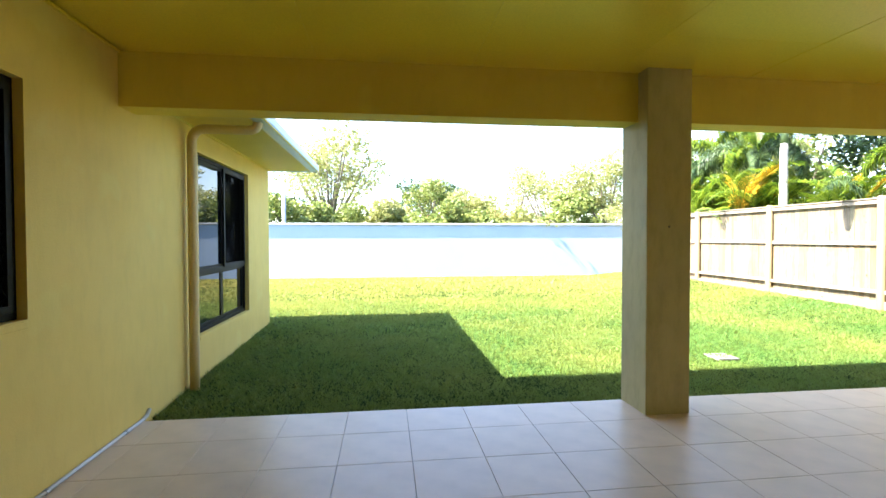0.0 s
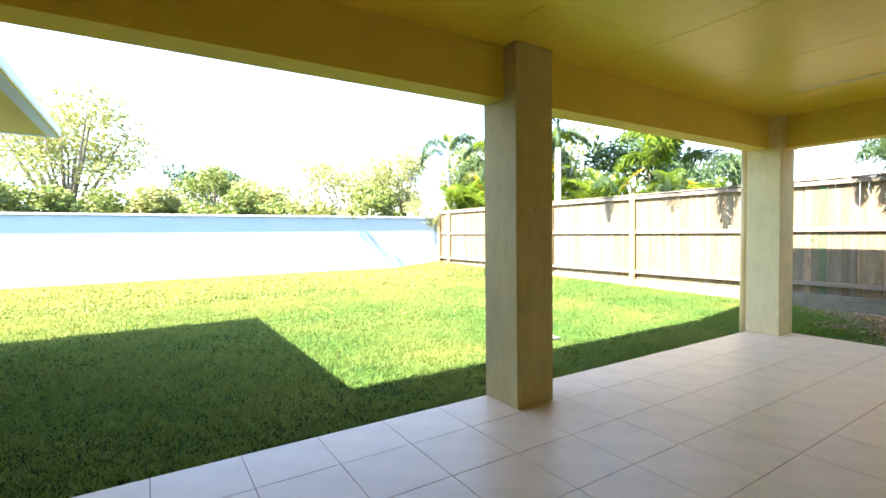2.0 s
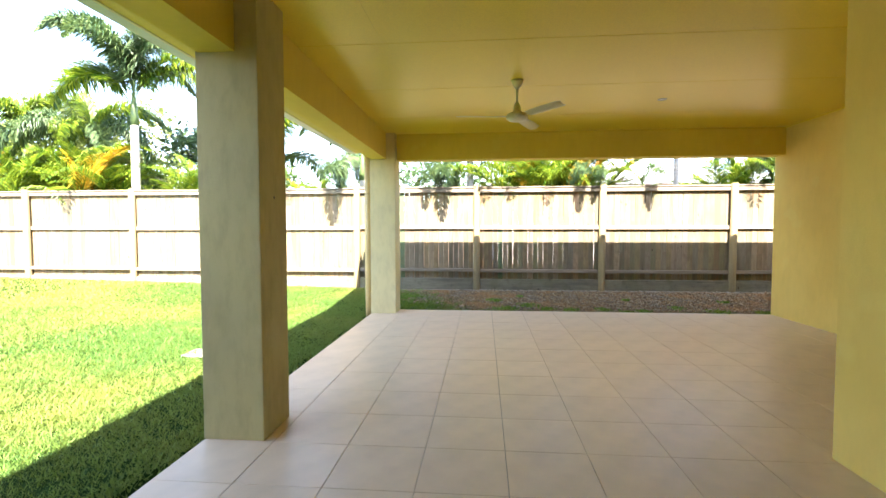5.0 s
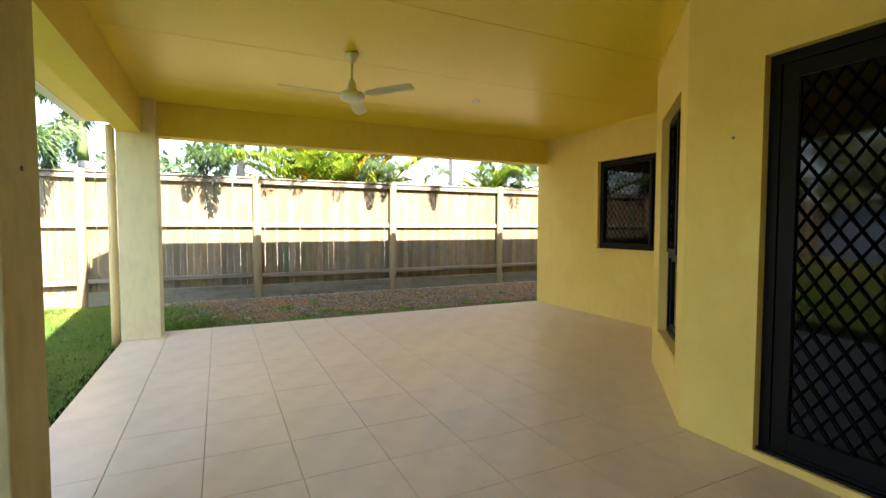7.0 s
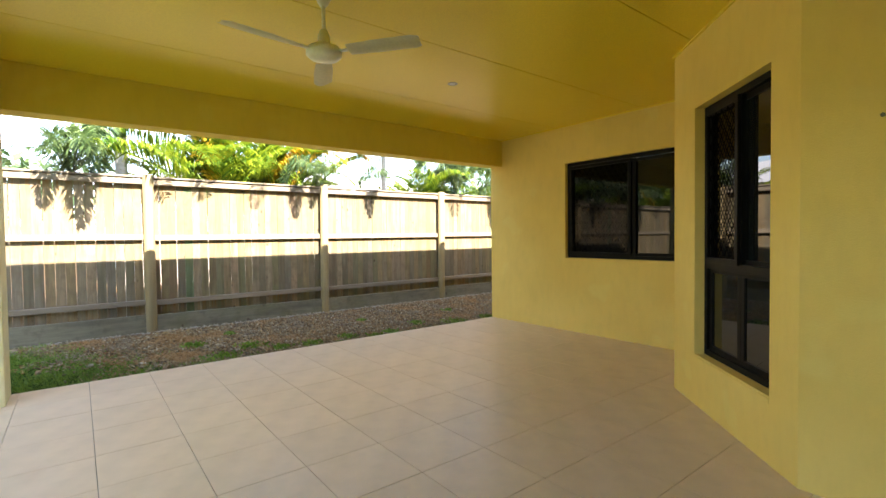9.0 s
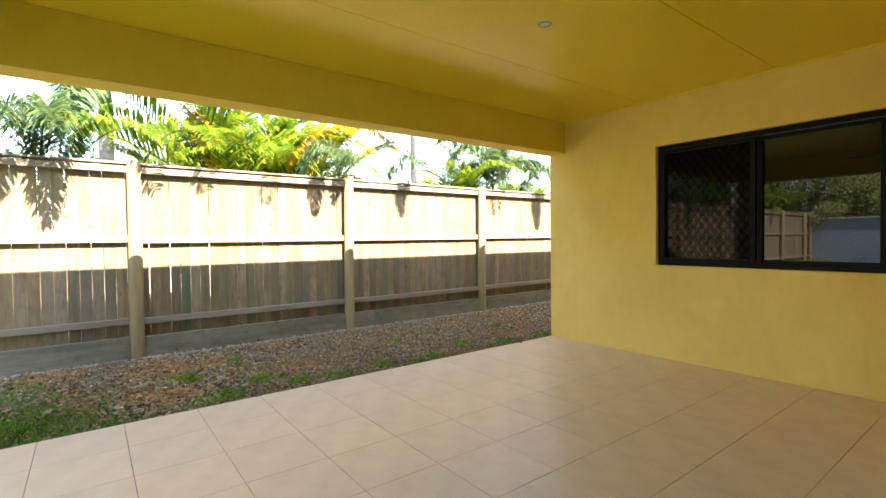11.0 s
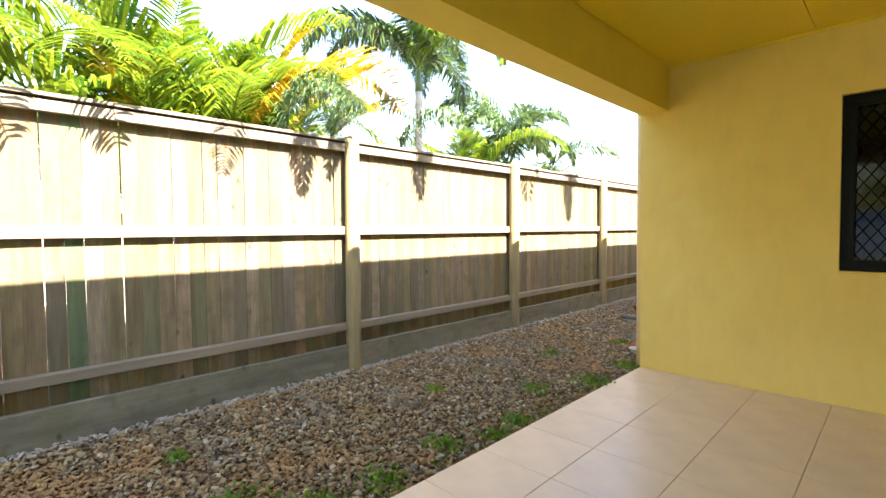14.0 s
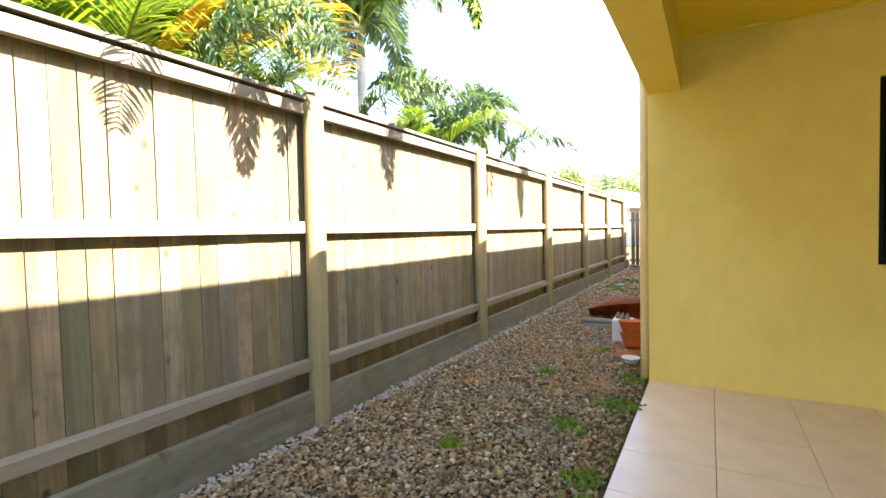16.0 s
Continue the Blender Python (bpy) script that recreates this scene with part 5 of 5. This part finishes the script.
# ---- lawn, gravel, tiles ----
def build_grass():
    rng = np.random.default_rng(3)
    def patch(n, x0, x1, y0, y1, h, w):
        xy = np.stack([rng.uniform(x0, x1, n), rng.uniform(y0, y1, n)], 1)
        return xy, np.full(n, h) * rng.uniform(0.5, 1.25, n), np.full(n, w)
    sets = [patch(190000, -2.11, 8.8, 4.26, 7.2, 0.045, 0.0065), patch(120000, -2.11, 8.8, 7.2, 11, 0.045, 0.011), patch(60000, -5.0, 8.8, 11, 15.9, 0.045, 0.017),
            patch(14000, -5.0, -2.11, 8.52, 11, 0.045, 0.011), patch(42000, 7.09, 8.8, 2.2, 5.0, 0.04, 0.006), patch(9000, 7.07, 7.4, -1.6, 2.2, 0.03, 0.005)]
    xy = np.concatenate([s[0] for s in sets])
    h = np.concatenate([s[1] for s in sets])
    w = np.concatenate([s[2] for s in sets])
    clumps = np.sin(xy[:, 0] * 11 + 2 * np.sin(xy[:, 1] * 7)) * np.sin(xy[:, 1] * 9 + 2 * np.sin(xy[:, 0] * 6))
    edge = 2.45 + 0.72 * (xy[:, 0] - 7.06) + 0.28 * clumps + rng.normal(0, 0.14, len(xy))
    strip = (xy[:, 0] < 7.24 + 0.10 * clumps) & (xy[:, 1] < 3) & (clumps + rng.normal(0, 0.2, len(xy)) > -0.45)
    keep = (~((xy[:, 1] < edge) & (xy[:, 0] > 7)) | strip) & ~((xy[:, 0] < -2.12) & (xy[:, 1] < 8.50))
    bare = np.sin(xy[:, 0] * 5.1) * 0.03 + 0.03
    keep &= ~((xy[:, 1] < 4.30 + bare) & (xy[:, 0] < 7.0) & (rng.random(len(xy)) < 0.8))
    border = (xy[:, 0] > 7.03) & (xy[:, 1] < 4.4)
    blades(rng, xy[keep & ~border], h[keep & ~border], w[keep & ~border], M_GRASS, "lawn_grass", "short green lawn grass")
    blades(rng, xy[keep & border], h[keep & border], w[keep & border], M_WEED, "border_grass", "thin bright green grass creeping into the gravel")


def blades(rng, xy, h, w, material, name, label):
    n = len(xy)
    gz = -0.045 + 0.021 * np.maximum(0, xy[:, 1] - 4.3) + 0.09 * np.maximum(0, np.minimum(xy[:, 0], 9.0) - 7.06) - 0.008
    a = rng.uniform(0, math.tau, n)
    clump = 0.5 + 0.5 * np.sin(xy[:, 0] * 23 + 3 * np.sin(xy[:, 1] * 17)) * np.sin(xy[:, 1] * 27 + 2 * np.sin(xy[:, 0] * 13))
    h = h * (0.45 + 0.95 * clump)
    lean = rng.uniform(0.2, 1.5, n) * h
    b = rng.uniform(0, math.tau, n)
    base = np.stack([xy[:, 0], xy[:, 1], gz], 1)
    dx = np.stack([np.cos(a) * w, np.sin(a) * w, np.zeros(n)], 1)
    tip = base + np.stack([np.cos(b) * lean, np.sin(b) * lean, h], 1)
    V = np.empty((n * 3, 3))
    V[0::3], V[1::3], V[2::3] = base - dx, base + dx, tip
    me = bpy.data.meshes.new(name)
    me.vertices.add(n * 3)
    me.vertices.foreach_set("co", V.ravel())
    me.loops.add(n * 3)
    me.loops.foreach_set("vertex_index", np.arange(n * 3))
    me.polygons.add(n)
    me.polygons.foreach_set("loop_start", np.arange(0, n * 3, 3))
    me.update(calc_edges=True)
    me.materials.append(material)
    tagged(new(name, me), label, "grass", kind="stuff")


build_grass()


def build_gravel():
    rng = np.random.default_rng(5)
    bm = bmesh.new()
    bmesh.ops.create_icosphere(bm, subdivisions=1, radius=1.0)
    base = np.array([v.co[:] for v in bm.verts])
    tri = np.array([[v.index for v in f.verts] for f in bm.faces])
    bm.free()
    nb = len(base)
    sets = [(40000, -2.6, 4.3, 0.0128), (17000, -7.0, -2.6, 0.0155), (8000, -14.3, -7.0, 0.028)]
    V, F, k = [], [], 0
    for n, y0, y1, s in sets:
        x = rng.uniform(7.09, 8.79, n)
        y = rng.uniform(y0, y1, n)
        edge = 2.75 + 0.8 * (x - 7.06) + 0.2 * np.sin(x * 9) + rng.normal(0, 0.25, n)
        keep = (y < edge) & ~((x < 7.24 + 0.05 * np.sin(y * 5)) & (rng.random(n) < 0.45))
        x, y = x[keep], y[keep]
        n = len(x)
        size = s * rng.lognormal(0, 0.32, n)
        sc = np.stack([size, size * rng.uniform(0.6, 1.0, n), size * rng.uniform(0.35, 0.6, n)], 1)
        a = rng.uniform(0, math.tau, n)
        p = base[None] * (1 + rng.normal(0, 0.13, (n, nb, 1))) * sc[:, None]
        tlt = rng.normal(0, 0.35, n)
        pz = p[:, :, 2] + p[:, :, 0] * tlt[:, None]
        px = p[:, :, 0] * np.cos(a)[:, None] - p[:, :, 1] * np.sin(a)[:, None]
        py = p[:, :, 0] * np.sin(a)[:, None] + p[:, :, 1] * np.cos(a)[:, None]
        gz = -0.045 + 0.09 * (x - 7.06) + 0.002 + rng.uniform(0, 0.020, n)
        V.append(np.stack([px + x[:, None], py + y[:, None], pz + gz[:, None]], 2).reshape(-1, 3))
        F.append((tri[None] + (np.arange(n) * nb)[:, None, None] + k).reshape(-1, 3))
        k += n * nb
    V, F = np.concatenate(V), np.concatenate(F)
    me = bpy.data.meshes.new("gravel")
    me.vertices.add(len(V))
    me.vertices.foreach_set("co", V.ravel())
    me.loops.add(len(F) * 3)
    me.loops.foreach_set("vertex_index", F.ravel())
    me.polygons.add(len(F))
    me.polygons.foreach_set("loop_start", np.arange(0, len(F) * 3, 3))
    me.update(calc_edges=True)
    me.materials.append(M_STONE)
    tagged(new("gravel", me), "mixed brown and grey river gravel along the fence", "gravel", kind="stuff")


build_gravel()


def build_weeds():
    rnd = random.Random(12)
    spots = [(7.25, 0.9, 0.16), (7.3, 0.35, 0.13), (7.22, -0.3, 0.12), (7.55, 1.6, 0.2), (7.3, 2.0, 0.22), (7.9, 2.2, 0.15), (7.45, -0.9, 0.14), (7.25, -1.5, 0.22), (7.2, -2.2, 0.16), (8.0, -0.2, 0.08), (7.6, -3.0, 0.1),
             (8.5, -8.0, 0.5), (8.3, -9.5, 0.4), (7.3, 1.3, 0.13), (7.18, 0.0, 0.1), (7.9, -1.9, 0.09), (8.2, 1.7, 0.08)]
    for i, (x, y, r) in enumerate(spots):
        t = thing("weed_tuft", x, y, ground_z(x, y), "small green weed tuft growing through the gravel", "weed", "weeds in the gravel")
        V, F = [], []
        for k in range(int(900 * r)):
            a, q = rnd.uniform(0, math.tau), r * rnd.random() ** 1.2
            bx, by, h = q * math.cos(a), q * math.sin(a), rnd.uniform(0.02, 0.055)
            b, w = rnd.uniform(0, math.tau), 0.006
            ex, ey = math.cos(b), math.sin(b)
            n = len(V)
            V += [(bx - ey * w, by + ex * w, 0.0), (bx + ey * w, by - ex * w, 0.0), (bx + ex * h * 0.6 + ey * w, by + ey * h * 0.6 - ex * w, h), (bx + ex * h * 1.1, by + ey * h * 1.1, h * 0.8)]
            F += [(n, n + 1, n + 2), (n, n + 2, n + 3)]
        raw("leaves", V, F, M_WEED, t)


build_weeds()


def build_tiles():
    floor = bpy.data.objects["floor"]
    rnd = random.Random(2)
    cache = {}
    for i in range(-3, 16):
        for j in range(0, 14):
            x0, x1 = 2.06 + 0.5 * (i - 6), 2.06 + 0.5 * (i - 5)
            y1, y0 = 3.76 - 0.5 * (j - 1), 3.76 - 0.5 * j
            if j == 0:
                y1 = FLOOR_N
            x0, y0 = max(x0, WALL_W), max(y0, WALL_E)
            if x1 - x0 < 0.03 or y1 - y0 < 0.03:
                continue
            # tiles wholly behind the walls are left out
            if (y1 < WALL_S - 0.1 and 0.62 < x0 and x1 < 2.13) or (x1 < 2.13 and y1 < -1.3):
                continue
            if 2.13 < x1 < 3.34 and (x1 - 2.13) * 1.16 + (y1 - 0.30) * 1.21 < 0:
                continue
            key = (round(x1 - x0, 3), round(y1 - y0, 3))
            if key not in cache:
                bm = bmesh.new()
                g = 0.0018
                box(bm, g, key[0] - g, g, key[1] - g, -0.011, 0.0)
                es = [e for e in bm.edges if all(v.co.z > -0.001 for v in e.verts)]
                bmesh.ops.bevel(bm, geom=es, offset=0.0012, segments=1, affect="EDGES")
                bmesh.ops.recalc_face_normals(bm, faces=bm.faces)
                me = bpy.data.meshes.new("tile")
                bm.to_mesh(me)
                bm.free()
                me.materials.append(M_TILE)
                cache[key] = me
            o = new("tile", cache[key])
            o.parent = floor
            o.matrix_basis = pose(x0, y0, rnd.uniform(-0.0004, 0.0004), rnd.uniform(-0.03, 0.03), rnd.uniform(-0.03, 0.03), 0)


build_tiles()
